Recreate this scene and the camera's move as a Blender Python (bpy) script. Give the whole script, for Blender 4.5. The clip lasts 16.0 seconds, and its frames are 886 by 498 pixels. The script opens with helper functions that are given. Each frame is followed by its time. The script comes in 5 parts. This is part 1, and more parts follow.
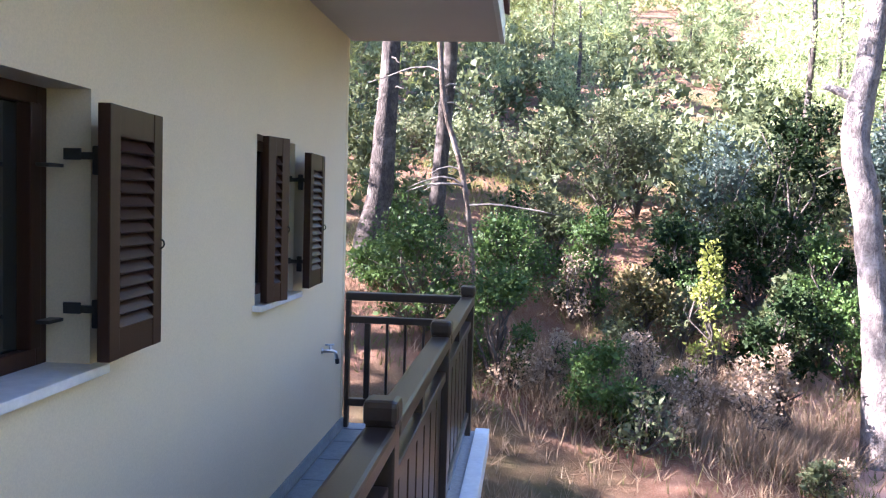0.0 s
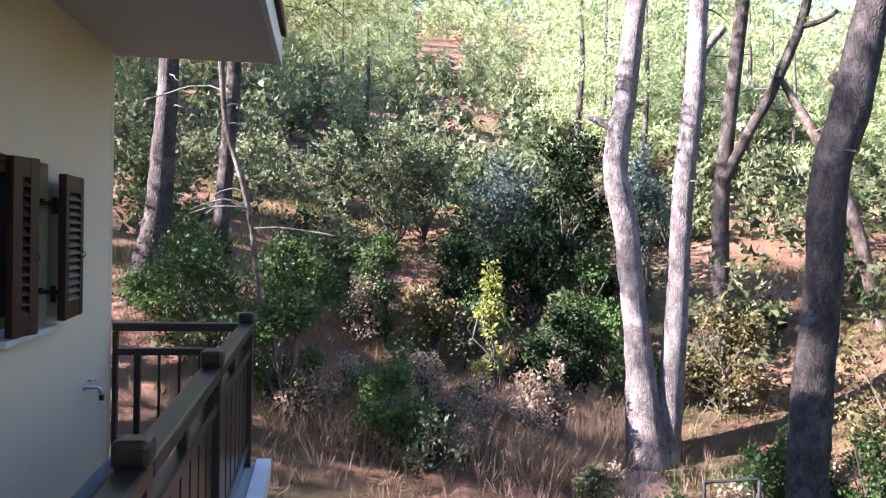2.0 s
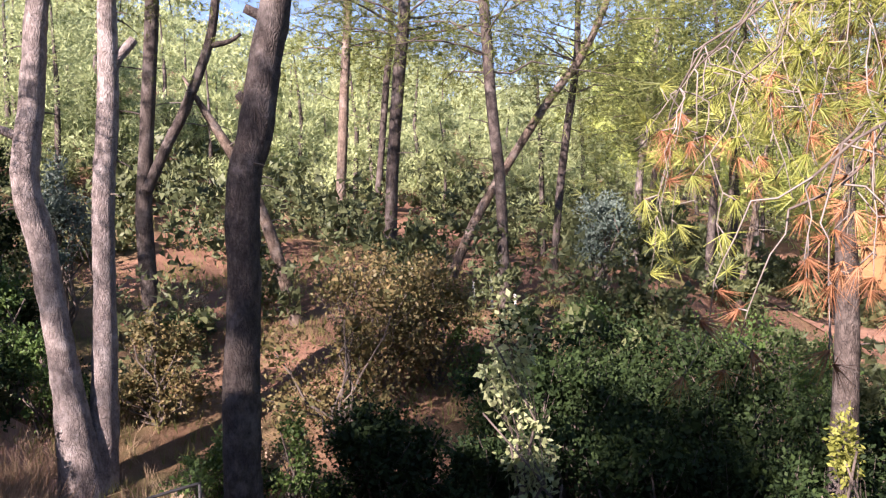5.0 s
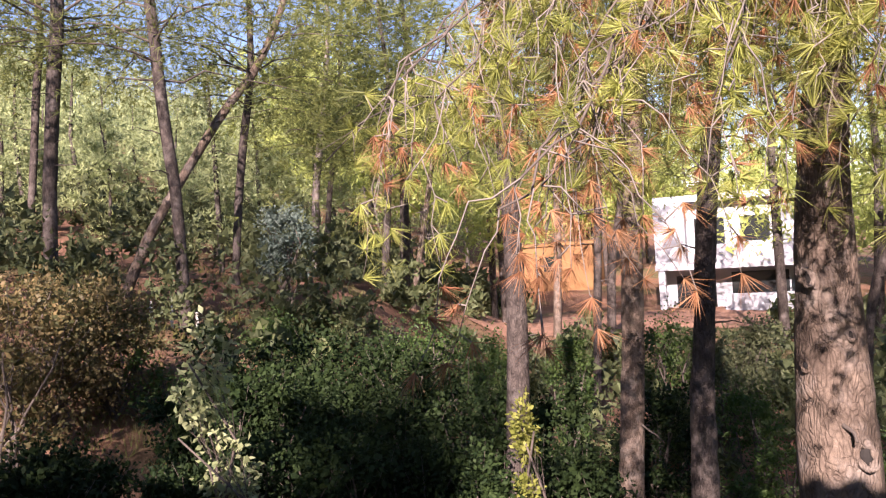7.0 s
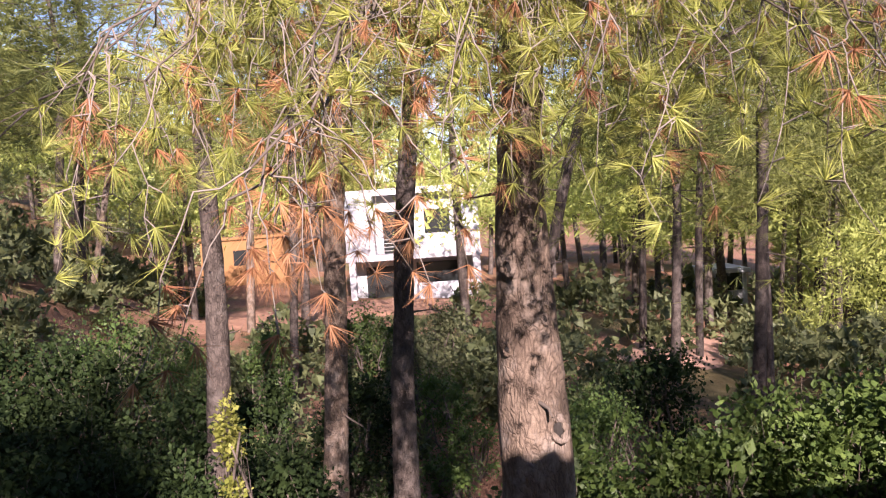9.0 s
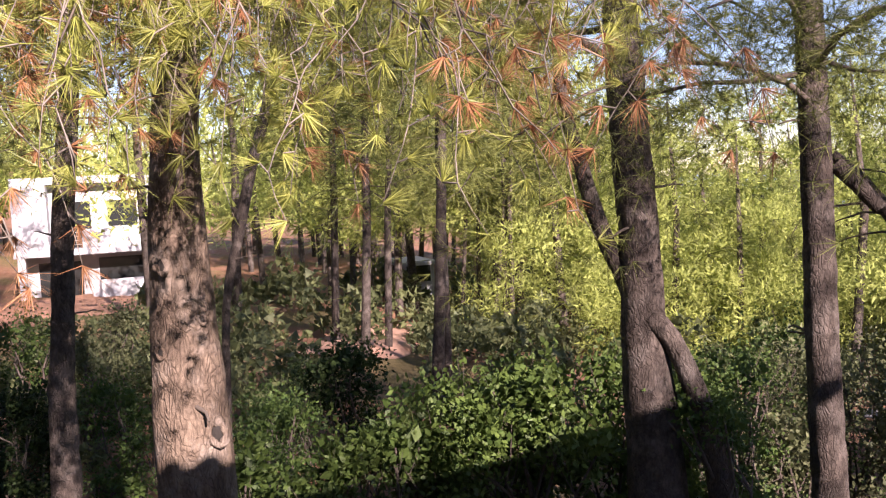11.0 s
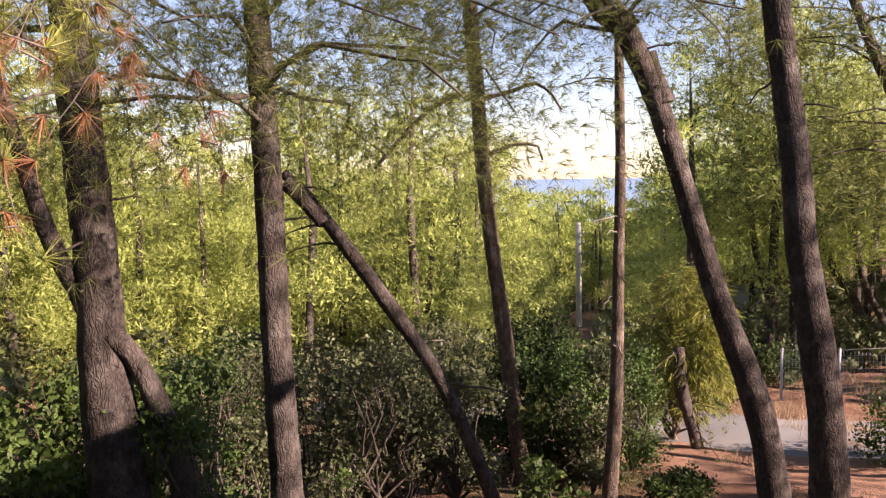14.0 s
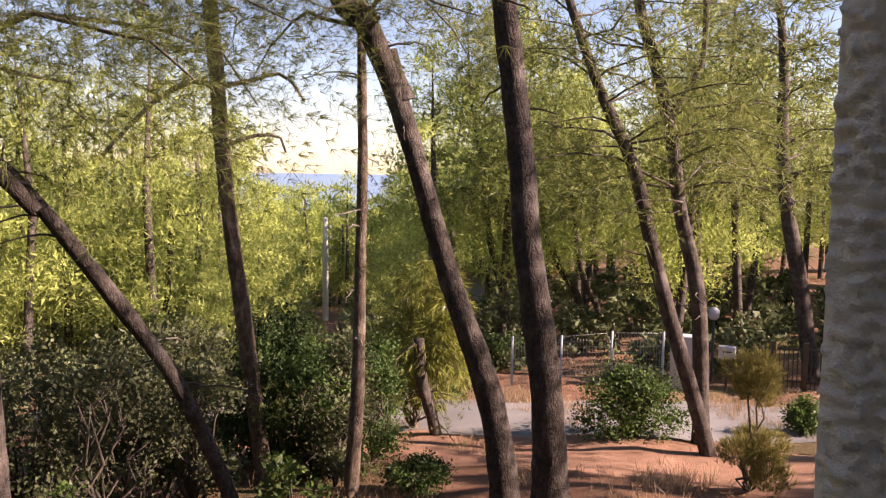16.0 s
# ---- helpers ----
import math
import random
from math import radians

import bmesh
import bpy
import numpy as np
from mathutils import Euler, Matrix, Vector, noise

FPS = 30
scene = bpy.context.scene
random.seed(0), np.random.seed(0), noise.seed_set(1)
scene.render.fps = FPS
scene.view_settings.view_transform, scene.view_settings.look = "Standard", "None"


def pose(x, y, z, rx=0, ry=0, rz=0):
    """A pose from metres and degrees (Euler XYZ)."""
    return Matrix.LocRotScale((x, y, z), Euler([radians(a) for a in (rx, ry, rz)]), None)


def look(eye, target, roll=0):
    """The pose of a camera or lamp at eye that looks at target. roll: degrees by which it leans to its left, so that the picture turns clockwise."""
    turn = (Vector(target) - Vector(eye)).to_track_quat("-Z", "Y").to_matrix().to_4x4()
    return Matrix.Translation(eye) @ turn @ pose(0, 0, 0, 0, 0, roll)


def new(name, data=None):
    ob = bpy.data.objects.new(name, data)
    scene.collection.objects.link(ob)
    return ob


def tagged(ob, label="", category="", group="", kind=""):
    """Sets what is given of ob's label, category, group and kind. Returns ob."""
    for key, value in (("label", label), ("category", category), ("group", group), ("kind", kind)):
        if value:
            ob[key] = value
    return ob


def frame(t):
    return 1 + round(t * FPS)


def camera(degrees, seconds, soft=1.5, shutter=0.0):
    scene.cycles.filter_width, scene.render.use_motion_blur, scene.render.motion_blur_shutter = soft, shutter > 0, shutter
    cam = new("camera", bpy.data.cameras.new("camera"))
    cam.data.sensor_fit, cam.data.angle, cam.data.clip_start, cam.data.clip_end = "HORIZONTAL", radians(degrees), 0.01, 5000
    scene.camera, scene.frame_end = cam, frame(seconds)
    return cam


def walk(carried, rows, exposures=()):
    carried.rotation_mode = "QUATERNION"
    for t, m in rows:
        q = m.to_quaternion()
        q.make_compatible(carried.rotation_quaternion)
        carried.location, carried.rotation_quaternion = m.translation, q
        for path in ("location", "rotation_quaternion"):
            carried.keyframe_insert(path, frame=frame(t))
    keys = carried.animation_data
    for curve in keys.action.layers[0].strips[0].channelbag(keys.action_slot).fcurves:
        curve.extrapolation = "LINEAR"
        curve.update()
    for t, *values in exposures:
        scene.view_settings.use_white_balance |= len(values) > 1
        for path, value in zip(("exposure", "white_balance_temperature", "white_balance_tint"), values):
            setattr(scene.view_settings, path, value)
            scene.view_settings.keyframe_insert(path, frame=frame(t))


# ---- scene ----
cam = camera(55.98, 16.0, soft=1.25)
PATH = [
    (0, pose(-0.036, -0.062, 1.540, 86.94, -1.56, 5.86)),
    (0.5, pose(-0.037, -0.048, 1.554, 88.13, -1.47, 1.68)),
    (1, pose(-0.026, -0.044, 1.554, 88.36, -1.22, -1.00)),
    (1.5, pose(0.002, -0.056, 1.558, 88.51, -1.17, -4.61)),
    (2, pose(0.052, -0.045, 1.552, 88.81, -1.28, -8.27)),
    (2.5, pose(0.108, -0.059, 1.554, 89.13, -1.20, -11.34)),
    (3, pose(0.104, -0.069, 1.558, 89.67, -0.30, -16.69)),
    (3.5, pose(0.100, -0.076, 1.553, 90.12, 0.67, -24.32)),
    (4, pose(0.089, -0.075, 1.557, 89.83, 1.40, -31.47)),
    (4.5, pose(0.080, -0.085, 1.562, 89.53, 1.71, -39.32)),
    (7, pose(-0.006, 0.104, 1.535, 89.13, 4.09, -68.38)),
    (7.5, pose(0.018, 0.168, 1.550, 88.99, 4.65, -75.05)),
    (8, pose(0.032, 0.248, 1.546, 88.51, 5.18, -81.44)),
    (8.5, pose(0.061, 0.313, 1.547, 87.80, 4.65, -85.70)),
    (11, pose(0.150, 0.017, 1.543, 85.46, 2.83, -109.87)),
    (11.5, pose(0.140, 0.025, 1.548, 85.38, 2.82, -116.67)),
    (12, pose(0.136, 0.016, 1.548, 85.38, 3.01, -123.24)),
    (12.5, pose(0.142, -0.019, 1.547, 85.45, 2.60, -129.33)),
    (13, pose(0.132, -0.017, 1.554, 85.28, 2.00, -135.16)),
    (13.5, pose(0.120, -0.006, 1.555, 85.08, 1.27, -140.43)),
    (14, pose(0.100, 0.006, 1.562, 85.03, 0.90, -145.42)),
    (14.5, pose(0.040, -0.046, 1.552, 85.21, 0.87, -149.74)),
    (15, pose(0.017, -0.066, 1.546, 85.11, 0.62, -154.54)),
    (15.5, pose(0.034, -0.066, 1.548, 84.80, -0.19, -159.67)),
    (16, pose(0.058, -0.078, 1.541, 84.67, -0.88, -162.50)),
]
walk(cam, PATH, [(0, 3.7, 5550, 30), (1.5, 3.2, 5600, 29), (2.75, 2.8, 5650, 27), (4.5, 2.25, 6200, 33), (7.5, 1.82, 6500, 36), (11.5, 1.9, 6700, 36), (16, 1.8, 7450, 37)])

# ---- world, sun ----
SUN_AZ, SUN_EL = 262.0, 28.0   # degrees clockwise from +y, above the horizon
world = bpy.data.worlds.new("sky")
scene.world = world
world.use_nodes = True
wn = world.node_tree
sky = wn.nodes.new("ShaderNodeTexSky")
sky.sky_type = "NISHITA"
sky.sun_disc = False
sky.sun_elevation = radians(SUN_EL)
sky.sun_rotation = radians(SUN_AZ)
sky.dust_density, sky.air_density, sky.ozone_density = 0.1, 1.0, 3.0
bg = wn.nodes["Background"]
bg.inputs["Strength"].default_value = 0.066
wn.links.new(sky.outputs[0], bg.inputs["Color"])
sun_data = bpy.data.lights.new("sun", "SUN")
sun_data.energy, sun_data.angle, sun_data.color = 5.0, radians(0.55), (1.0, 0.93, 0.80)
sun = new("sun", sun_data)
sa, se = radians(SUN_AZ), radians(SUN_EL)
to_sun = Vector((math.sin(sa) * math.cos(se), math.cos(sa) * math.cos(se), math.sin(se)))
sun.matrix_world = look(to_sun * 50, (0, 0, 0))

# ---- materials ----


def material(name, rough=0.7, spec=0.3, metal=0.0):
    m = bpy.data.materials.new(name)
    m.use_nodes = True
    b = m.node_tree.nodes["Principled BSDF"]
    b.inputs["Roughness"].default_value = rough
    b.inputs["Specular IOR Level"].default_value = spec
    b.inputs["Metallic"].default_value = metal
    return m, m.node_tree, b


def noise_tex(nt, scale, detail=6.0, rough=0.6, coords="Object", stretch=None):
    tc = nt.nodes.new("ShaderNodeTexCoord")
    n = nt.nodes.new("ShaderNodeTexNoise")
    n.inputs["Scale"].default_value, n.inputs["Detail"].default_value, n.inputs["Roughness"].default_value = scale, detail, rough
    if stretch:
        mp = nt.nodes.new("ShaderNodeMapping")
        mp.inputs["Scale"].default_value = stretch
        nt.links.new(tc.outputs[coords], mp.inputs[0])
        nt.links.new(mp.outputs[0], n.inputs["Vector"])
    else:
        nt.links.new(tc.outputs[coords], n.inputs["Vector"])
    return n.outputs["Fac"]


def ramp(nt, fac, *stops):
    r = nt.nodes.new("ShaderNodeValToRGB")
    while len(r.color_ramp.elements) < len(stops):
        r.color_ramp.elements.new(0.5)
    for e, (p, c) in zip(r.color_ramp.elements, stops):
        e.position, e.color = p, (*c, 1)
    nt.links.new(fac, r.inputs[0])
    return r.outputs[0]


def mix(nt, fac, a, b, mode="MIX"):
    n = nt.nodes.new("ShaderNodeMix")
    n.data_type, n.blend_type = "RGBA", mode
    for sock, v in ((n.inputs[0], fac), (n.inputs[6], a), (n.inputs[7], b)):
        if isinstance(v, (int, float)):
            sock.default_value = v
        elif isinstance(v, tuple):
            sock.default_value = (*v, 1)
        else:
            nt.links.new(v, sock)
    return n.outputs[2]


def bump(nt, b, height, strength=0.4, dist=0.02):
    n = nt.nodes.new("ShaderNodeBump")
    n.inputs["Strength"].default_value, n.inputs["Distance"].default_value = strength, dist
    nt.links.new(height, n.inputs["Height"])
    nt.links.new(n.outputs[0], b.inputs["Normal"])


def plain(name, c1, c2, scale=8.0, rough=0.7, bump_scale=60.0, strength=0.2, dist=0.004, spec=0.3, metal=0.0, stretch=None, coords="Object"):
    """A surface of two tones in broad stains, with fine grain in tone and relief."""
    m, nt, b = material(name, rough, spec, metal)
    big = ramp(nt, noise_tex(nt, scale, 5, 0.6, coords, stretch), (0.3, c1), (0.7, c2))
    fine = noise_tex(nt, bump_scale, 6, 0.7, coords, stretch)
    col = mix(nt, 0.35, big, ramp(nt, fine, (0.3, tuple(v * 0.75 for v in c1)), (0.7, tuple(min(1, v * 1.15) for v in c2))))
    nt.links.new(col, b.inputs["Base Color"])
    bump(nt, b, fine, strength, dist)
    return m


def leafy(name, dark, light, trans=0.35, rough=0.55, spec=0.25, patch_scale=0.9):
    """Leaves: the tone changes from leaf to leaf and from plant to plant, and some light goes through."""
    m, nt, b = material(name, rough, spec)
    geo = nt.nodes.new("ShaderNodeNewGeometry")
    info = nt.nodes.new("ShaderNodeObjectInfo")
    col = ramp(nt, geo.outputs["Random Per Island"], (0.0, dark), (0.55, tuple((a + c) / 2 for a, c in zip(dark, light))), (1.0, light))
    patch = noise_tex(nt, patch_scale, 3, 0.5)
    col = mix(nt, 0.35, col, ramp(nt, patch, (0.35, dark), (0.65, light)))
    hsv = nt.nodes.new("ShaderNodeHueSaturation")
    mr = nt.nodes.new("ShaderNodeMapRange")
    mr.inputs[3].default_value, mr.inputs[4].default_value = 0.8, 1.2
    nt.links.new(info.outputs["Random"], mr.inputs[0])
    nt.links.new(mr.outputs[0], hsv.inputs["Value"])
    nt.links.new(col, hsv.inputs["Color"])
    nt.links.new(hsv.outputs[0], b.inputs["Base Color"])
    tr = nt.nodes.new("ShaderNodeBsdfTranslucent")
    nt.links.new(hsv.outputs[0], tr.inputs["Color"])
    mx = nt.nodes.new("ShaderNodeMixShader")
    mx.inputs[0].default_value = trans
    nt.links.new(b.outputs[0], mx.inputs[1])
    nt.links.new(tr.outputs[0], mx.inputs[2])
    nt.links.new(mx.outputs[0], nt.nodes["Material Output"].inputs["Surface"])
    return m


def bark_mat(name, c_deep, c_mid, c_top, patch):
    m, nt, b = material(name, 0.9, 0.15)
    tc = nt.nodes.new("ShaderNodeTexCoord")
    mp = nt.nodes.new("ShaderNodeMapping")
    mp.inputs["Scale"].default_value = (1, 1, 0.42)
    nt.links.new(tc.outputs["Object"], mp.inputs[0])
    v = nt.nodes.new("ShaderNodeTexVoronoi")
    v.feature = "DISTANCE_TO_EDGE"
    v.inputs["Scale"].default_value = 30
    warp = nt.nodes.new("ShaderNodeTexNoise")
    warp.inputs["Scale"].default_value = 9
    nt.links.new(mp.outputs[0], warp.inputs["Vector"])
    add = nt.nodes.new("ShaderNodeVectorMath")
    add.operation = "MULTIPLY_ADD"
    add.inputs[1].default_value = (0.16, 0.16, 0.16)
    nt.links.new(warp.outputs["Color"], add.inputs[0])
    nt.links.new(mp.outputs[0], add.inputs[2])
    nt.links.new(add.outputs[0], v.inputs["Vector"])
    plates = ramp(nt, v.outputs["Distance"], (0.0, tuple((a + c) / 2 for a, c in zip(c_deep, c_mid))), (0.06, c_mid), (0.3, c_top))
    fine = noise_tex(nt, 55, 6, 0.7)
    lich = ramp(nt, noise_tex(nt, 3.0, 6, 0.7), (0.5, (0, 0, 0)), (0.66, (1, 1, 1)))
    blot = noise_tex(nt, 14, 5, 0.7, "Object", (1, 1, 0.45))
    col = mix(nt, 0.5, plates, ramp(nt, fine, (0.3, c_deep), (0.7, c_top)))
    col = mix(nt, 0.45, col, ramp(nt, blot, (0.36, c_deep), (0.5, c_mid), (0.62, c_top)))
    fac = nt.nodes.new("ShaderNodeMath")
    fac.operation = "MULTIPLY"
    fac.inputs[1].default_value = 0.6
    nt.links.new(lich, fac.inputs[0])
    nt.links.new(mix(nt, fac.outputs[0], col, patch), b.inputs["Base Color"])
    h = nt.nodes.new("ShaderNodeMath")
    h.operation = "MULTIPLY_ADD"
    h.inputs[1].default_value = 0.6
    nt.links.new(fine, h.inputs[0])
    nt.links.new(ramp(nt, v.outputs["Distance"], (0.0, (0.35, 0.35, 0.35)), (0.2, (1, 1, 1))), h.inputs[2])
    bump(nt, b, h.outputs[0], 0.8, 0.012)
    return m


# tones deepened for the shaded sides of the trunks
M_BARK = bark_mat("pine_bark", (0.015, 0.012, 0.010), (0.054, 0.043, 0.037), (0.122, 0.098, 0.084), (0.185, 0.16, 0.142))
# the same bark with sunlight on the trunk put into paler tones
M_BARK_SUNNED = bark_mat("sun_paled_pine_bark", (0.045, 0.036, 0.032), (0.15, 0.122, 0.108), (0.31, 0.262, 0.235), (0.41, 0.365, 0.335))
M_BARK_RED = bark_mat("red_pine_bark", (0.03, 0.02, 0.016), (0.11, 0.08, 0.06), (0.24, 0.18, 0.135), (0.32, 0.27, 0.23))
M_TWIG = plain("twig_bark", (0.06, 0.047, 0.04), (0.13, 0.105, 0.085), 9, 0.9)
M_DRYTWIG = plain("dry_twig", (0.12, 0.10, 0.085), (0.26, 0.225, 0.19), 9, 0.9)
M_NEEDLE = leafy("pine_needles", (0.085, 0.11, 0.035), (0.28, 0.30, 0.085), 0.4)
# paler and yellower than M_NEEDLE, for the branches beside the veranda
M_NEEDLE_NEAR = leafy("near_pine_needles", (0.17, 0.20, 0.04), (0.46, 0.47, 0.12), 0.35, 0.45, 0.4)
M_NEEDLE_DRY = leafy("dry_pine_needles", (0.26, 0.10, 0.05), (0.46, 0.25, 0.12), 0.3)
# hillside crowns, haze and glare put into a paler, bluer leaf colour
M_FAR = leafy("haze_paled_pine_crowns", (0.15, 0.19, 0.085), (0.41, 0.455, 0.21), 0.4, patch_scale=0.3)
# lower woods, full sun put into a brighter, yellower leaf colour
M_FAR_GOLD = leafy("sun_tinted_pine_crowns", (0.195, 0.24, 0.06), (0.50, 0.555, 0.16), 0.48, patch_scale=0.3)
M_SCRUB = leafy("scrub_leaves", (0.052, 0.072, 0.03), (0.185, 0.205, 0.09), 0.3)
M_LEAF = {
    "lentisk": leafy("lentisk_leaves", (0.035, 0.075, 0.02), (0.12, 0.18, 0.045)),
    # near-black leaf tones carry the shade the thicket stands in
    "dark": leafy("shade_darkened_leaves", (0.010, 0.022, 0.008), (0.036, 0.058, 0.017), 0.2, 0.65, 0.12),
    "olive": leafy("olive_leaves", (0.08, 0.10, 0.045), (0.19, 0.20, 0.10)),
    "grey": leafy("grey_green_leaves", (0.06, 0.095, 0.075), (0.17, 0.21, 0.17)),
    "sapling": leafy("yellow_green_leaves", (0.15, 0.18, 0.03), (0.40, 0.40, 0.10)),
    "autumn": leafy("turning_leaves", (0.06, 0.075, 0.025), (0.27, 0.19, 0.085)),
    "ivy": leafy("pale_leaves", (0.20, 0.25, 0.10), (0.50, 0.52, 0.28)),
    "broad": leafy("glossy_leaves", (0.04, 0.075, 0.018), (0.13, 0.19, 0.045), 0.3, 0.5, 0.3),
    "drooping": leafy("drooping_needles", (0.14, 0.16, 0.03), (0.36, 0.36, 0.08)),
    "straw": leafy("dry_straw_leaves", (0.28, 0.19, 0.12), (0.62, 0.47, 0.33), 0.35, 0.8, 0.1),
    "weed": leafy("weed_leaves", (0.16, 0.15, 0.04), (0.38, 0.33, 0.11)),
}
M_GRASS = leafy("dry_grass", (0.21, 0.135, 0.085), (0.50, 0.37, 0.24), 0.3, 0.8, 0.1)
M_GREENGRASS = leafy("weed_grass", (0.09, 0.11, 0.03), (0.30, 0.28, 0.10), 0.3, 0.8, 0.1)
M_WALL = plain("cream_plaster", (0.66, 0.565, 0.405), (0.70, 0.605, 0.44), 1.3, 0.9, 160, 0.35, 0.002, 0.2)
M_CORNER = plain("corner_plaster", (0.66, 0.55, 0.36), (0.72, 0.61, 0.41), 1.5, 0.9, 120, 0.3, 0.002, 0.2)
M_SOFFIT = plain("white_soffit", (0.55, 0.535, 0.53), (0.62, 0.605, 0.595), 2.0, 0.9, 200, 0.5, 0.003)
M_STUCCO = plain("rough_white_stucco", (0.84, 0.79, 0.70), (0.92, 0.88, 0.80), 30, 0.95, 70, 1.0, 0.012)
M_WOOD = plain("dark_stained_wood", (0.022, 0.009, 0.006), (0.044, 0.018, 0.011), 6, 0.42, 45, 0.25, 0.002, 0.35, 0, (1, 1, 0.12))
M_RAIL = plain("brown_painted_rail", (0.026, 0.017, 0.013), (0.048, 0.033, 0.025), 5, 0.28, 60, 0.15, 0.002, 0.5)
M_IRON = plain("black_iron", (0.02, 0.02, 0.02), (0.035, 0.033, 0.03), 20, 0.5, 90, 0.2, 0.001, 0.5)
M_CHROME = plain("dull_chrome", (0.45, 0.46, 0.48), (0.6, 0.6, 0.62), 20, 0.3, 120, 0.1, 0.001, 0.5, 0.9)
M_MARBLE = plain("white_marble", (0.62, 0.63, 0.65), (0.78, 0.79, 0.80), 6, 0.35, 20, 0.05, 0.001, 0.5)
M_SLATE = plain("slate_tile", (0.13, 0.17, 0.20), (0.27, 0.32, 0.36), 5, 0.45, 35, 0.4, 0.003, 0.4)
M_GROUT = plain("grout", (0.30, 0.30, 0.29), (0.4, 0.4, 0.38), 30, 0.9)
M_ROOFTILE = plain("clay_roof_tile", (0.09, 0.045, 0.03), (0.17, 0.085, 0.055), 6, 0.85)
# white render, greyed and blued for the tree shade on the house
M_CONCRETE = plain("shade_greyed_render", (0.34, 0.35, 0.375), (0.44, 0.445, 0.465), 0.8, 0.9, 30, 0.2, 0.004)
M_OCHRE = plain("ochre_render", (0.20, 0.10, 0.04), (0.27, 0.14, 0.058), 0.8, 0.9)
M_ASPHALT = plain("worn_asphalt", (0.14, 0.135, 0.135), (0.22, 0.21, 0.205), 0.6, 0.9, 40, 0.4, 0.006)
M_SEA = plain("sea", (0.16, 0.25, 0.36), (0.19, 0.28, 0.39), 0.004, 0.5, 0.05, 0.2, 0.3)
M_POLE = plain("weathered_pole", (0.46, 0.43, 0.38), (0.60, 0.57, 0.50), 3, 0.9)
M_STONE = plain("pale_stone", (0.34, 0.29, 0.24), (0.48, 0.42, 0.36), 4, 0.9)
# near-black that stands for the dimness inside rooms and knot holes
M_DARK = plain("painted_dimness", (0.02, 0.017, 0.015), (0.035, 0.03, 0.026), 3, 0.9)
M_METAL = plain("galvanised_wire", (0.30, 0.31, 0.31), (0.42, 0.42, 0.41), 20, 0.5, 90, 0.1, 0.001, 0.5, 0.6)
M_GLASS, gnt, gb = material("window_glass", 0.04, 0.5)
gb.inputs["Base Color"].default_value = (0.02, 0.022, 0.022, 1)


def soil_mat():
    m, nt, b = material("forest_floor", 0.95, 0.1)
    broad = noise_tex(nt, 0.22, 6, 0.62)
    mid = noise_tex(nt, 2.6, 8, 0.7)
    fine = noise_tex(nt, 38, 8, 0.8)
    red = ramp(nt, mid, (0.25, (0.14, 0.06, 0.037)), (0.5, (0.24, 0.115, 0.072)), (0.75, (0.33, 0.19, 0.13)))
    litter = ramp(nt, fine, (0.3, (0.06, 0.036, 0.026)), (0.5, (0.19, 0.11, 0.07)), (0.72, (0.38, 0.26, 0.18)))
    moss = ramp(nt, mid, (0.3, (0.06, 0.065, 0.025)), (0.7, (0.19, 0.16, 0.075)))
    a = mix(nt, ramp(nt, fine, (0.35, (0.2, 0.2, 0.2)), (0.65, (0.85, 0.85, 0.85))), red, litter)
    c = mix(nt, ramp(nt, broad, (0.48, (0, 0, 0)), (0.62, (0.8, 0.8, 0.8))), a, moss)
    nt.links.new(c, b.inputs["Base Color"])
    bump(nt, b, fine, 0.9, 0.05)
    return m


M_SOIL = soil_mat()
M_CLAY = plain("red_clay", (0.20, 0.095, 0.058), (0.40, 0.225, 0.145), 2.2, 0.95, 26, 0.9, 0.05)
M_PATH = plain("beaten_earth", (0.34, 0.18, 0.12), (0.50, 0.31, 0.23), 1.2, 0.95, 30, 0.6, 0.02)

# ---- mesh helpers ----


def soup(name, tris, mat, parent=None, quad=False):
    """One mesh of loose triangles or quads, given as an (n, 3 or 4, 3) array."""
    k = 4 if quad else 3
    n = len(tris)
    me = bpy.data.meshes.new(name)
    me.vertices.add(n * k)
    me.vertices.foreach_set("co", np.ascontiguousarray(tris, dtype=np.float32).ravel())
    me.loops.add(n * k)
    me.loops.foreach_set("vertex_index", np.arange(n * k, dtype=np.int32))
    me.polygons.add(n)
    me.polygons.foreach_set("loop_start", np.arange(0, n * k, k, dtype=np.int32))
    me.update(calc_edges=True)
    me.materials.append(mat)
    ob = new(name, me)
    ob.parent = parent
    return ob


def shell(name, verts, faces, mat, parent=None, smooth=True):
    me = bpy.data.meshes.new(name)
    me.from_pydata([tuple(v) for v in verts], [], faces)
    me.materials.append(mat)
    if smooth:
        me.polygons.foreach_set("use_smooth", [True] * len(me.polygons))
    me.update()
    ob = new(name, me)
    ob.parent = parent
    return ob


def box_data(cx, cy, cz, sx, sy, sz, bev=0.0, turn=None):
    bm = bmesh.new()
    bmesh.ops.create_cube(bm, size=1)
    bmesh.ops.scale(bm, vec=(sx, sy, sz), verts=bm.verts)
    if bev:
        bmesh.ops.bevel(bm, geom=list(bm.edges), offset=bev, segments=2, affect="EDGES", profile=0.6)
    if turn is not None:
        bmesh.ops.rotate(bm, verts=bm.verts, cent=(0, 0, 0), matrix=turn)
    bmesh.ops.translate(bm, verts=bm.verts, vec=(cx, cy, cz))
    return bm


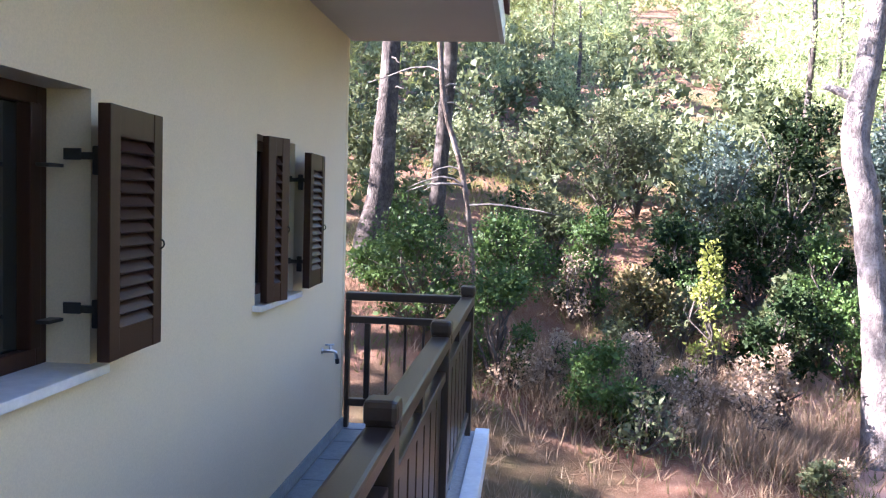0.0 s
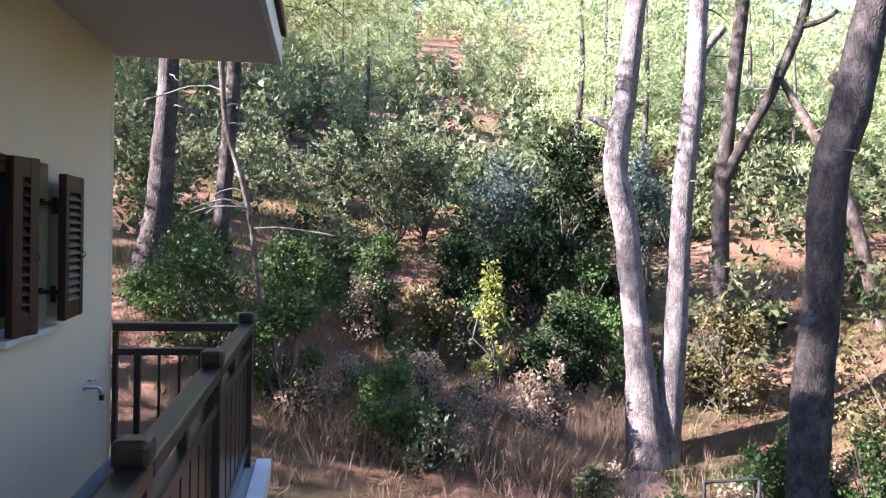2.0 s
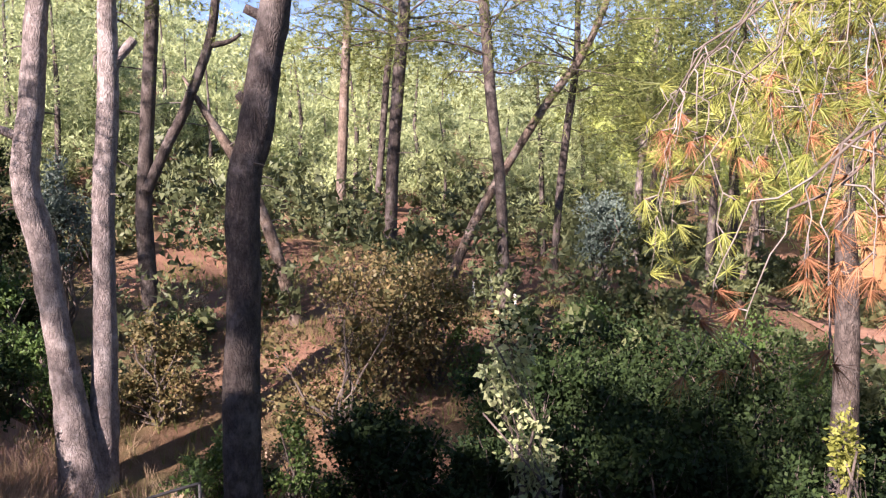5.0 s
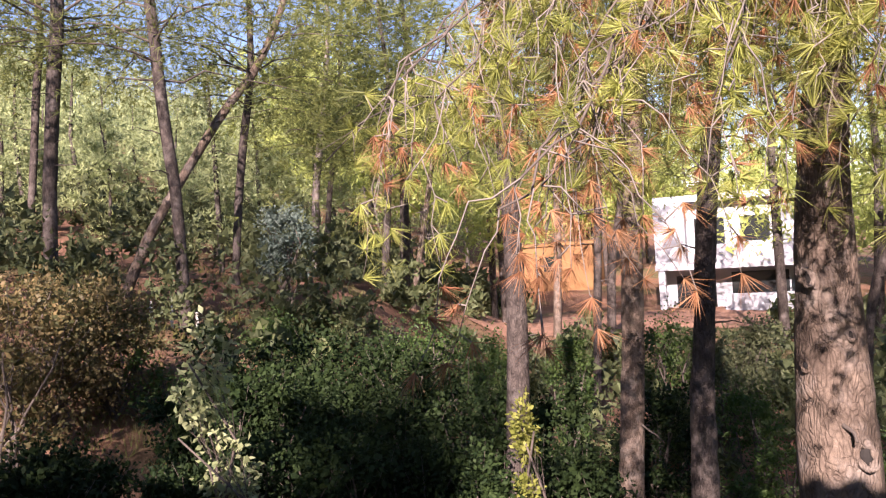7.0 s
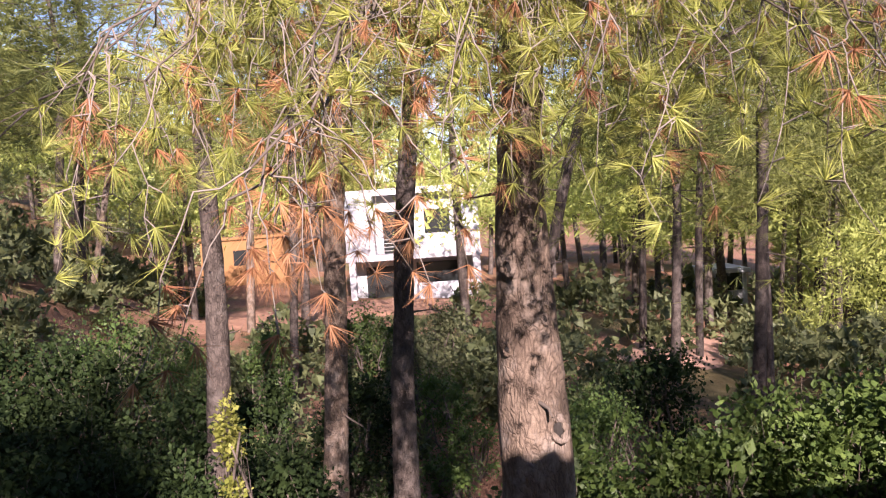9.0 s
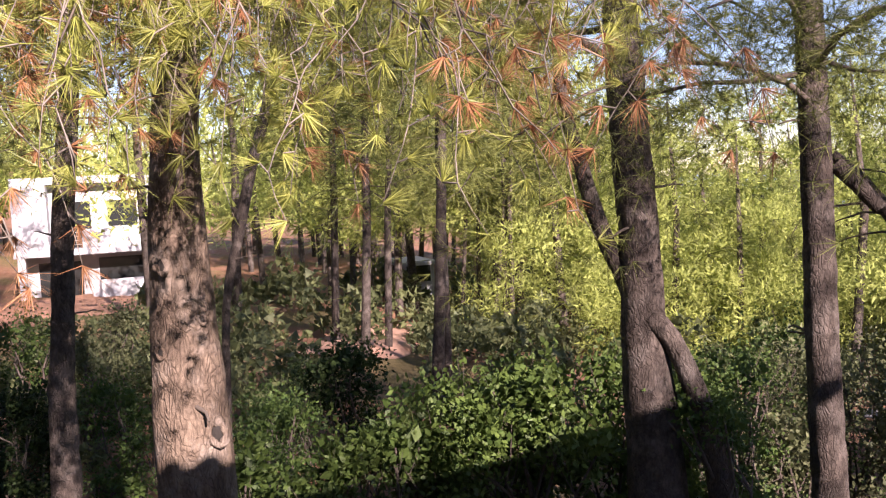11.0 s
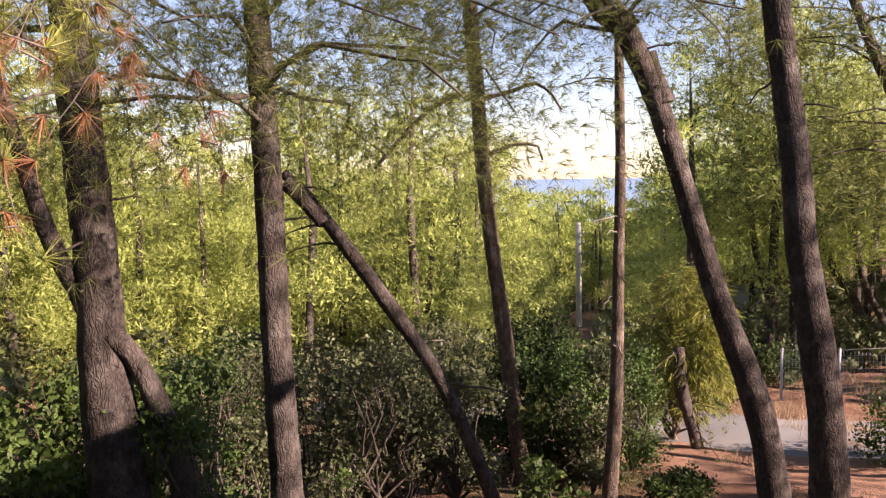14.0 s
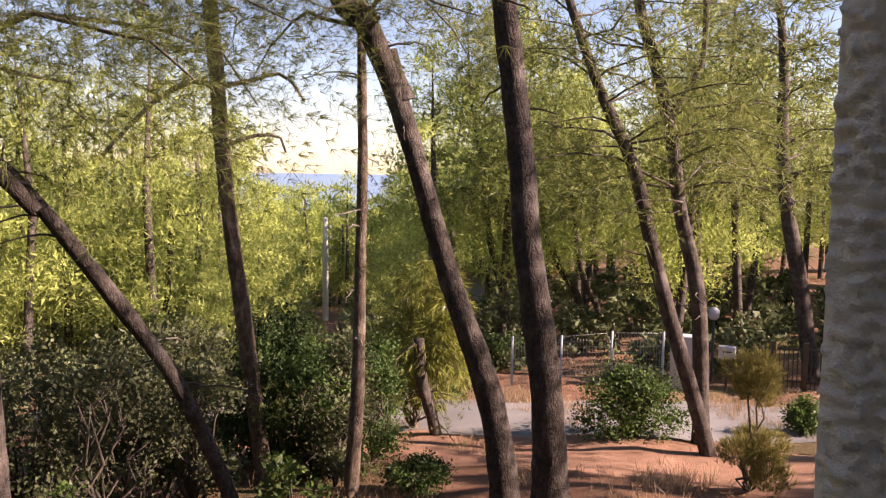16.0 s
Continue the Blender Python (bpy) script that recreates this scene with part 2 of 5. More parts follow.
def part(name, bm, mat, parent=None, label=""):
    me = bpy.data.meshes.new(name)
    bm.to_mesh(me)
    bm.free()
    me.materials.append(mat)
    ob = new(name, me)
    ob.parent = parent
    if label:
        ob["label"] = label
    return ob


def block(name, lo, hi, mat, parent=None, bev=0.0, label=""):
    c = [(a + b) / 2 for a, b in zip(lo, hi)]
    s = [b - a for a, b in zip(lo, hi)]
    return part(name, box_data(*c, *s, bev), mat, parent, label)


def empty(name, x=0, y=0, z=0):
    ob = new(name)
    ob.location = (x, y, z)
    return ob


def spline(pts, step):
    """A smooth run of points (rows of x, y, z, radius) through the given ones."""
    p = np.array(pts, dtype=float)
    p = np.vstack([2 * p[0] - p[1], p, 2 * p[-1] - p[-2]])
    out = []
    for i in range(1, len(p) - 2):
        n = max(1, int(np.linalg.norm(p[i + 1, :3] - p[i, :3]) / step))
        for k in range(n):
            t = k / n
            a, b, c, d = p[i - 1], p[i], p[i + 1], p[i + 2]
            out.append(0.5 * (2 * b + (c - a) * t + (2 * a - 5 * b + 4 * c - d) * t * t + (3 * b - a - 3 * c + d) * t ** 3))
    out.append(p[-2])
    return np.array(out)


def tube_data(run, seg=8, lumps=0.0, rng=None):
    run = np.asarray(run, dtype=float)
    n = len(run)
    d = np.gradient(run[:, :3], axis=0)
    d /= np.linalg.norm(d, axis=1)[:, None] + 1e-9
    m = d.mean(0)
    u = np.zeros_like(d)
    prev = np.cross(d[0], (1.0, 0, 0) if abs(m[2]) > 0.6 * np.linalg.norm(m) else (0, 0, 1.0))
    for i in range(n):
        prev = prev - d[i] * np.dot(prev, d[i])
        prev = prev / (np.linalg.norm(prev) + 1e-9)
        u[i] = prev
    v = np.cross(d, u)
    a = np.arange(seg) * 2 * np.pi / seg
    r = run[:, 3][:, None] * np.ones((n, seg))
    if lumps:
        r = r * (1 + lumps * rng.standard_normal((n, seg)))
    co = run[:, None, :3] + r[..., None] * (np.cos(a)[None, :, None] * u[:, None] + np.sin(a)[None, :, None] * v[:, None])
    verts = co.reshape(-1, 3)
    faces = []
    for i in range(n - 1):
        for j in range(seg):
            k = (j + 1) % seg
            faces.append((i * seg + j, i * seg + k, (i + 1) * seg + k, (i + 1) * seg + j))
    faces.append(tuple(range((n - 1) * seg, n * seg)))
    return verts, faces


def tubes(name, runs, mat, parent=None, seg=5):
    vs, fs, o = [], [], 0
    for run in runs:
        v, f = tube_data(run, seg)
        vs.append(v)
        fs += [tuple(i + o for i in q) for q in f]
        o += len(v)
    return shell(name, np.vstack(vs), fs, mat, parent)


def unit(v):
    return v / (np.linalg.norm(v, axis=-1, keepdims=True) + 1e-9)


def needle_tris(rng, centres, dirs, n, length, width, spread):
    """Fans of thin needles, n at every centre, spread about the direction there."""
    c = np.repeat(centres, n, 0)
    d = unit(np.repeat(dirs, n, 0) + spread * rng.standard_normal((len(c), 3)))
    ln = length * rng.uniform(0.7, 1.15, (len(c), 1))
    side = unit(np.cross(d, rng.standard_normal((len(c), 3)))) * width / 2
    return np.stack([c - side, c + side, c + d * ln], 1)


def leaf_quads(rng, c, size, out=None, droop=0.0):
    """Diamond leaves at the points c, turned mostly outward."""
    n = len(c)
    d = rng.standard_normal((n, 3)) + (0 if out is None else 0.8 * out)
    d[:, 2] -= droop
    d = unit(d)
    s = unit(np.cross(d, rng.standard_normal((n, 3))))
    ln = size * rng.uniform(0.6, 1.3, (n, 1))
    w = ln * rng.uniform(0.22, 0.36, (n, 1))
    nrm = np.cross(d, s) * ln * 0.12
    return np.stack([c, c + d * ln * 0.5 + s * w + nrm, c + d * ln, c + d * ln * 0.5 - s * w + nrm], 1)


# ---- the lie of the land ----
RADII = (4, 8, 11.5, 16, 22, 30, 50, 95, 200, 420)
LAND = []


def profile(az, *heights):
    LAND.append((az, heights))


profile(-70, -1.2, -1.1, -0.8, -0.3, 0.6, 2, 5, 12, 30, 40)
profile(-25, -1.2, -1.0, -0.2, 1.2, 3, 5, 11, 26, 60, 70)
profile(-8, -1.5, -1.2, 0.3, 1.4, 2.6, 5, 11, 25, 56, 66)
profile(8, -1.6, -1.4, -1.0, 0.0, 1.9, 4, 10, 23, 52, 64)
profile(23, -1.7, -1.6, -1.5, -0.5, 1.2, 3.5, 8, 20, 46, 58)
profile(42, -1.9, -2.0, -1.6, 0.2, 1.2, 2.2, 5, 13, 34, 46)
profile(58, -2.2, -2.8, -2.6, -1.2, 0.6, 0.5, 2, 7, 24, 36)
profile(75, -2.4, -2.9, -3.1, -3.0, -2.9, -2.4, -3.2, 0, 14, 24)
profile(100, -2.4, -2.8, -3.0, -3.0, -2.9, -3.0, -3.6, -4, -3, 0)
profile(113, -2.4, -2.7, -2.9, -3.0, -3.3, -4.3, -5, -7, -8, -10)
profile(135, -2.3, -2.6, -3.0, -3.6, -4.6, -5.5, -8, -13, -19, -27)
profile(155, -2.1, -2.5, -2.9, -3.5, -4.1, -5, -7, -11, -20, -29)
profile(180, -1.8, -2.1, -2.7, -3.3, -3.8, -4.5, -5, -7, -15, -26)
profile(215, -1.5, -1.8, -2.0, -2.5, -3, -3, -3, -3, -4, -8)
profile(290, -1.2, -1.1, -0.8, -0.3, 0.6, 2, 5, 12, 30, 40)
L_AZ = np.array([a for a, h in LAND], dtype=float)
L_H = np.array([h for a, h in LAND], dtype=float)
L_R = np.log(np.array(RADII, dtype=float))


def land(x, y):
    """Height of the ground at (x, y); takes arrays."""
    x, y = np.asarray(x, dtype=float), np.asarray(y, dtype=float)
    r = np.log(np.maximum(np.hypot(x, y), 4.0))
    az = (np.degrees(np.arctan2(x, y)) + 70) % 360 - 70
    i = np.clip(np.searchsorted(L_AZ, az, side="right") - 1, 0, len(L_AZ) - 2)
    s = (az - L_AZ[i]) / (L_AZ[i + 1] - L_AZ[i])
    s = s * s * (3 - 2 * s)
    j = np.clip(np.searchsorted(L_R, r, side="right") - 1, 0, len(L_R) - 2)
    q = np.clip((r - L_R[j]) / (L_R[j + 1] - L_R[j]), 0, 1)
    h = (L_H[i, j] * (1 - q) + L_H[i, j + 1] * q) * (1 - s) + (L_H[i + 1, j] * (1 - q) + L_H[i + 1, j + 1] * q) * s
    rr = np.exp(r)
    h = h - np.clip(rr - 420, 0, None) * 0.12
    return h + 0.07 * np.sin(1.3 * x + 0.6 * y) * np.sin(0.9 * y - 0.5 * x) + 0.03 * np.sin(4.1 * x) * np.sin(3.7 * y)


def build_ground():
    rings = np.concatenate([np.linspace(0.5, 34, 110), np.geomspace(35, 460, 46), [700, 1200, 2200, 4400]])
    na = 300
    a = np.arange(na) * 2 * np.pi / na
    x, y = rings[:, None] * np.sin(a), rings[:, None] * np.cos(a)
    z = land(x, y)
    verts = np.stack([x, y, z], -1).reshape(-1, 3)
    faces = [(i * na + j, i * na + (j + 1) % na, (i + 1) * na + (j + 1) % na, (i + 1) * na + j) for i in range(len(rings) - 1) for j in range(na)]
    faces = [f[::-1] for f in faces] + [tuple(range(na))[::-1]]
    g = shell("ground", verts, faces, M_SOIL)
    return tagged(g, "red-brown forest floor with pine litter on a slope", "ground", kind="structure")


build_ground()
sea = shell("water", [(-4800, -4800, -24), (4800, -4800, -24), (4800, 4800, -24), (-4800, 4800, -24)], [(0, 1, 2, 3)], M_SEA)
tagged(sea, "blue hazy sea beyond the forest", "sea", kind="structure")

# ---- the house and its balcony ----
WX, WT = -1.26, 0.25           # outer face and thickness of the wall
CORNER_Y, CEIL = 5.41, 2.63
WINDOWS = ((1.50, 2.17), (3.60, 4.22))
W_LO, W_HI = 1.06, 1.835
BACK_Y = -1.15                 # face of the stucco pier


def build_house_wall():
    wall = empty("wall_east")
    ys = [BACK_Y]
    for a, b in WINDOWS:
        ys += [a, b]
    ys.append(CORNER_Y)
    for k in range(0, len(ys), 2):
        block("wall_panel", (WX - WT, ys[k], 0), (WX, ys[k + 1], CEIL), M_WALL, wall)
    for a, b in WINDOWS:
        block("wall_panel", (WX - WT, a, 0), (WX, b, W_LO - 0.03), M_WALL, wall)
        block("wall_panel", (WX - WT, a, W_HI), (WX, b, CEIL), M_WALL, wall)
    block("corner_strip", (WX - WT, CORNER_Y, 0.0), (WX + 0.004, CORNER_Y + 0.07, CEIL), M_CORNER, wall, 0.012)
    block("skirting", (WX, BACK_Y, 0.0), (WX + 0.012, CORNER_Y + 0.06, 0.075), M_SLATE, wall)
    tagged(wall, "cream plastered outside wall of the house in shade", "wall", kind="structure")
    for name, lo, hi in (("wall_north", (-9.0, CORNER_Y - 0.25, -1.8), (WX - WT, CORNER_Y + 0.02, CEIL)),
                         ("wall_south", (-9.0, -6.2, -1.8), (WX - WT, -5.95, CEIL)),
                         ("wall_west", (-9.25, -6.2, -1.8), (-9.0, CORNER_Y, CEIL)),
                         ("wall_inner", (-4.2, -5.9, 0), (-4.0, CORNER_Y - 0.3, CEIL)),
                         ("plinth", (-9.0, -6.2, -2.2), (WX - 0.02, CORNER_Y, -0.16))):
        # the inner wall is coloured near-black to read as an unlit room
        tagged(block(name, lo, hi, M_DARK if name == "wall_inner" else M_WALL), "cream plastered wall of the house, the inner one painted dim", "wall", kind="structure")
    tagged(block("ceiling", (-9.0, -6.0, CEIL + 0.004), (WX - 0.004, CORNER_Y - 0.3, CEIL + 0.12), M_SOFFIT), "white ceiling slab over the rooms", "ceiling", kind="structure")
    tagged(block("floor", (-9.0, -6.0, -0.15), (WX - WT, CORNER_Y - 0.3, -0.01), M_GROUT), "plain floor slab of the rooms", "floor", kind="structure")
    p = block("pier", (-1.262, BACK_Y - 0.42, -2.0), (-0.135, BACK_Y, CEIL), M_STUCCO, None, 0.02)
    tagged(p, "rough white stucco pier of the veranda", "pier", kind="structure")


def rough_pier_face():
    """The pier's face and edge: knobbly spatter-dash stucco."""
    n_x, n_z = 64, 240
    xs = np.linspace(-0.42, -0.085, n_x)
    zs = np.linspace(0.95, 2.15, n_z)
    X, Z = np.meshgrid(xs, zs)
    D = np.zeros_like(X)
    for i in range(n_z):
        for j in range(n_x):
            v = Vector((X[i, j] * 66, Z[i, j] * 66, 0))
            D[i, j] = 0.013 * noise.noise(v) + 0.006 * noise.noise(v * 2.3)
    edge = np.clip((X + 0.125) / 0.05, 0, 1)
    Y = BACK_Y + 0.018 + D - 0.06 * edge ** 2
    X2 = X + D * 0.6
    verts = np.stack([X2, Y, Z], -1).reshape(-1, 3)
    faces = [(i * n_x + j, (i + 1) * n_x + j, (i + 1) * n_x + j + 1, i * n_x + j + 1) for i in range(n_z - 1) for j in range(n_x - 1)]
    f = shell("stucco_coat", verts, faces, M_STUCCO)
    tagged(f, "knobbly white spatter stucco on the pier", "stucco", kind="structure")


def build_roof():
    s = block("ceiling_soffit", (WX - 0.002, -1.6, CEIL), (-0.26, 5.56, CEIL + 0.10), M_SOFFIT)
    tagged(s, "white painted soffit over the balcony", "soffit", kind="structure")
    e = block("trim_fascia", (-0.26, -1.6, CEIL - 0.012), (-0.23, 5.58, CEIL + 0.16), M_MARBLE)
    tagged(e, "white fascia edge of the eave", "fascia", kind="structure")
    roof = empty("roof", -5, 0, CEIL)
    tilt = 0.42
    for sgn in (1, -1):
        bm = bmesh.new()
        x0 = -0.20 if sgn > 0 else -10.4
        pts = [(x0, CEIL + 0.16), (-5.1, CEIL + 0.16 + 5.2 * tilt), (-5.1, CEIL + 0.30 + 5.2 * tilt), (x0, CEIL + 0.24)]
        a = [bm.verts.new((x + 5, -6.5, z - CEIL)) for x, z in pts]
        b = [bm.verts.new((x + 5, 5.5, z - CEIL)) for x, z in pts]
        bm.faces.new(a), bm.faces.new(b)
        for k in range(4):
            bm.faces.new((a[k], a[(k + 1) % 4], b[(k + 1) % 4], b[k]))
        bmesh.ops.recalc_face_normals(bm, faces=bm.faces)
        part("roof_slope", bm, M_ROOFTILE, roof)
    # barrel tiles in courses up the slope that faces the garden
    for k in range(30):
        y = 5.40 - k * 0.23
        for c in range(2):
            x = 4.72 - 0.42 * c
            v, f = tube_data([(x, y, 0.22 + (4.8 - x) * tilt, 0.08), (x - 0.44, y, 0.25 + (5.24 - x) * tilt, 0.07)], 8)
            shell("roof_tile", v, f, M_ROOFTILE, roof)
    tagged(roof, "pitched clay tile roof of the house", "roof", kind="structure")


def leaf_shutter(name, y0, x0, y1, x1, z0, z1, label):
    """A louvred shutter leaf from (x0, y0) to (x1, y1)."""
    s = empty(name, x0, y0, z0)
    w, h, th = math.hypot(x1 - x0, y1 - y0), z1 - z0, 0.036
    turn = math.atan2(x0 - x1, y1 - y0)
    s.rotation_euler = (0, 0, turn)
    st = 0.062
    stile = None
    for nm, lo, hi in (("stile", (-th / 2, 0, 0), (th / 2, st, h)), ("stile", (-th / 2, w - st, 0), (th / 2, w, h)),
                       ("rail", (-th / 2 + 0.002, st, 0), (th / 2 - 0.002, w - st, 0.085)), ("rail", (-th / 2 + 0.002, st, h - 0.085), (th / 2 - 0.002, w - st, h))):
        last = block(nm, lo, hi, M_WOOD, s, 0.003)
        stile = last if nm == "stile" else stile
    n = 14
    pitch = (h - 0.17) / n
    for k in range(n):
        z = 0.085 + (k + 0.5) * pitch
        bm = box_data(0, w / 2, z, 0.052, w - 2 * st, 0.008, 0, Euler((0, radians(50), 0)).to_matrix())
        part("slat", bm, M_WOOD, s)
    v, f = tube_data([(th / 2 + 0.012 * math.sin(a), w - 0.012, h * 0.44 + 0.014 * math.cos(a), 0.003) for a in np.linspace(0, 6.28, 12)], 5)
    shell("ring_pull", v, f, M_IRON, stile)
    return tagged(s, label, "shutter", group="window shutters")


def shutter_hinge(y, z):
    h = empty("shutter_hinge", WX, y, z)
    block("plate", (-0.05, -0.035, -0.010), (0.0, -0.028, 0.022), M_IRON, h, 0.002)
    block("arm", (-0.01, -0.03, -0.008), (0.075, -0.006, 0.012), M_IRON, h, 0.003)
    block("knuckle", (0.03, -0.03, -0.05), (0.055, -0.008, 0.03), M_IRON, h, 0.005)
    block("catch", (-0.09, -0.10, -0.032), (-0.05, -0.03, -0.022), M_IRON, h, 0.002)
    return tagged(h, "black iron shutter hinge and stay on the reveal", "hinge", group="shutter hinges")


def build_window(k, y0, y1):
    w = empty("window_%d" % k, WX, y0, W_LO)
    x = -0.15
    t = 0.05
    wd, h = y1 - y0, W_HI - W_LO
    for nm, lo, hi in (("window_frame", (x - 0.04, 0, 0), (x + 0.02, t, h)), ("window_frame", (x - 0.04, wd - t, 0), (x + 0.02, wd, h)),
                       ("window_frame", (x - 0.04, t, h - t), (x + 0.02, wd - t, h)), ("window_frame", (x - 0.04, t, 0), (x + 0.02, wd - t, t)),
                       ("mullion", (x - 0.03, wd / 2 - 0.035, t), (x + 0.025, wd / 2 + 0.035, h - t)),
                       ("sash", (x - 0.02, wd - t - 0.05, t), (x + 0.035, wd - t, h - t)), ("sash", (x - 0.02, t, t), (x + 0.035, t + 0.05, h - t))):
        block(nm, lo, hi, M_WOOD, w, 0.004)
    block("pane", (x - 0.012, t, t), (x - 0.006, wd - t, h - t), M_GLASS, w)
    block("window_sill", (-0.2, -0.03, -0.028), (0.045, wd + 0.03, 0.0), M_MARBLE, w, 0.004, "white marble sill")
    tagged(w, "dark wooden window with a white marble sill", "window", kind="structure")
    leaf_shutter("window_shutter", y1 - 0.115, WX + 0.10, y1 + 0.235, WX + 0.085, W_LO + 0.03, W_HI - 0.05, "dark brown louvred shutter leaf held open off the wall")
    if k == 2:
        leaf_shutter("window_shutter", y0 + 0.035, WX + 0.03, y0 + 0.205, WX + 0.078, W_LO + 0.006, W_HI - 0.006, "dark brown louvred shutter leaf standing ajar")
    for z in (W_LO + 0.16, W_HI - 0.19):
        shutter_hinge(y1 - 0.02, z)


def build_tap():
    t = empty("garden_tap", WX, 4.88, 0.63)
    for nm, run, m in (("pipe", [(0, 0, 0, 0.011), (0.07, 0, 0, 0.011)], M_CHROME), ("spout", [(0.06, 0, 0.0, 0.011), (0.085, 0, -0.005, 0.011), (0.095, 0, -0.05, 0.010)], M_CHROME),
                       ("stem", [(0.05, 0, 0, 0.008), (0.05, 0, 0.035, 0.008)], M_CHROME), ("lever", [(0.02, 0, 0.037, 0.006), (0.075, 0, 0.040, 0.005)], M_CHROME),
                       ("nozzle", [(0.095, 0, -0.045, 0.014), (0.097, 0, -0.075, 0.013)], M_IRON)):
        v, f = tube_data(run, 10)
        shell(nm, v, f, m, t)
    v, f = tube_data([(0, 0, 0, 0.02), (0.008, 0, 0, 0.02)], 12)
    shell("rosette", v, f, M_CHROME, t)
    tagged(t, "small chrome garden tap on the wall", "tap")


RX, REND = -0.42, 5.50
POSTS = (0.60, 2.20, 3.79, REND)


def build_balcony():
    slab = empty("balcony_slab")
    block("slab_body", (WX - 0.02, -1.15, -0.16), (-0.26, REND + 0.10, -0.012), M_GROUT, slab)
    block("slab_body", (-0.26, -1.15, -0.16), (0.7, 1.25, -0.012), M_GROUT, slab)
    block("edge_strip", (-0.35, 1.3, -0.13), (-0.255, REND + 0.12, 0.006), M_MARBLE, slab, 0.004, "white marble edge strip")
    random.seed(4)
    y = 1.3
    while y < REND + 0.05:
        ly = min(random.choice((0.30, 0.38, 0.24)), REND + 0.1 - y)
        x = WX + 0.014
        while x < -0.42:
            lx = min(random.choice((0.22, 0.3, 0.4)), -0.41 - x)
            if lx > 0.03 and ly > 0.03:
                block("floor_tile", (x + 0.004, y + 0.004, -0.014), (x + lx - 0.004, y + ly - 0.004, random.uniform(-0.002, 0.001)), M_SLATE, slab, 0.002)
            x += lx
        y += ly
    tagged(slab, "balcony floor of blue-grey slate tiles with a white edge", "balcony floor", kind="structure")


def build_railing():
    r = empty("balcony_railing", RX, REND, 0)

    def piece(nm, lo, hi, bev=0.006):
        return block(nm, (lo[0] - RX, lo[1] - REND, lo[2]), (hi[0] - RX, hi[1] - REND, hi[2]), M_RAIL, r, bev)

    for y in POSTS:
        post = piece("post", (RX - 0.042, y - 0.042, -0.01), (RX + 0.042, y + 0.042, 0.965))
        cap = piece("post_cap", (RX - 0.05, y - 0.05, 0.93), (RX + 0.05, y + 0.05, 1.0), 0.018)
        cap.parent = post
    for a, b in zip(POSTS[:-1], POSTS[1:]):
        lo, hi = a + 0.042, b - 0.042
        piece("handrail", (RX - 0.045, lo, 0.875), (RX + 0.045, hi, 0.93), 0.012)
        piece("middle_rail", (RX - 0.028, lo, 0.72), (RX + 0.028, hi, 0.765), 0.006)
        piece("bottom_rail", (RX - 0.028, lo, 0.10), (RX + 0.028, hi, 0.15), 0.006)
        n = 7
        for k in range(n):
            y = lo + (k + 0.5) * (hi - lo) / n
            piece("slat", (RX - 0.010, y - 0.088, 0.15), (RX + 0.010, y + 0.088, 0.72), 0.003)
        y = (lo + hi) / 2
        piece("short_strut", (RX - 0.018, y - 0.03, 0.765), (RX + 0.018, y + 0.03, 0.875), 0.003)
    lo, hi = WX + 0.01, RX - 0.042
    piece("handrail", (lo, REND - 0.045, 0.875), (hi, REND + 0.045, 0.93), 0.012)
    piece("middle_rail", (lo, REND - 0.028, 0.72), (hi, REND + 0.028, 0.765))
    piece("bottom_rail", (lo, REND - 0.028, 0.15), (hi, REND + 0.028, 0.20))
    piece("post", (lo, REND - 0.03, 0.0), (lo + 0.03, REND + 0.03, 0.875))
    piece("baluster", (lo + 0.13, REND - 0.018, 0.20), (lo + 0.17, REND + 0.018, 0.72))
    for k in range(4):
        x = lo + 0.285 + 0.125 * k
        piece("baluster", (x - 0.009, REND - 0.009, 0.20), (x + 0.009, REND + 0.009, 0.72), 0.003)
    tagged(r, "dark brown painted wooden balcony railing with posts and slats", "railing")


build_house_wall()
rough_pier_face()
build_roof()
for k, (a, b) in enumerate(WINDOWS):
    build_window(k + 1, a, b)
build_tap()
build_balcony()
build_railing()

# ---- pines ----
pine_count = 0


def limb_run(rng, start, az, length, rise, r0, droop=0.25):
    """A limb that leaves its trunk, rises a little and sags at the end."""
    n = 6
    u = np.linspace(0, 1, n)
    wob = np.cumsum(rng.standard_normal((n, 3)), 0) * 0.045 * length
    wob[0] = 0
    x = start[0] + np.sin(az) * length * u
    y = start[1] + np.cos(az) * length * u
    z = start[2] + rise * length * u - droop * length * u * u
    return np.column_stack([x + wob[:, 0], y + wob[:, 1], z + wob[:, 2] * 0.6, r0 * (1 - 0.85 * u) + 0.004])


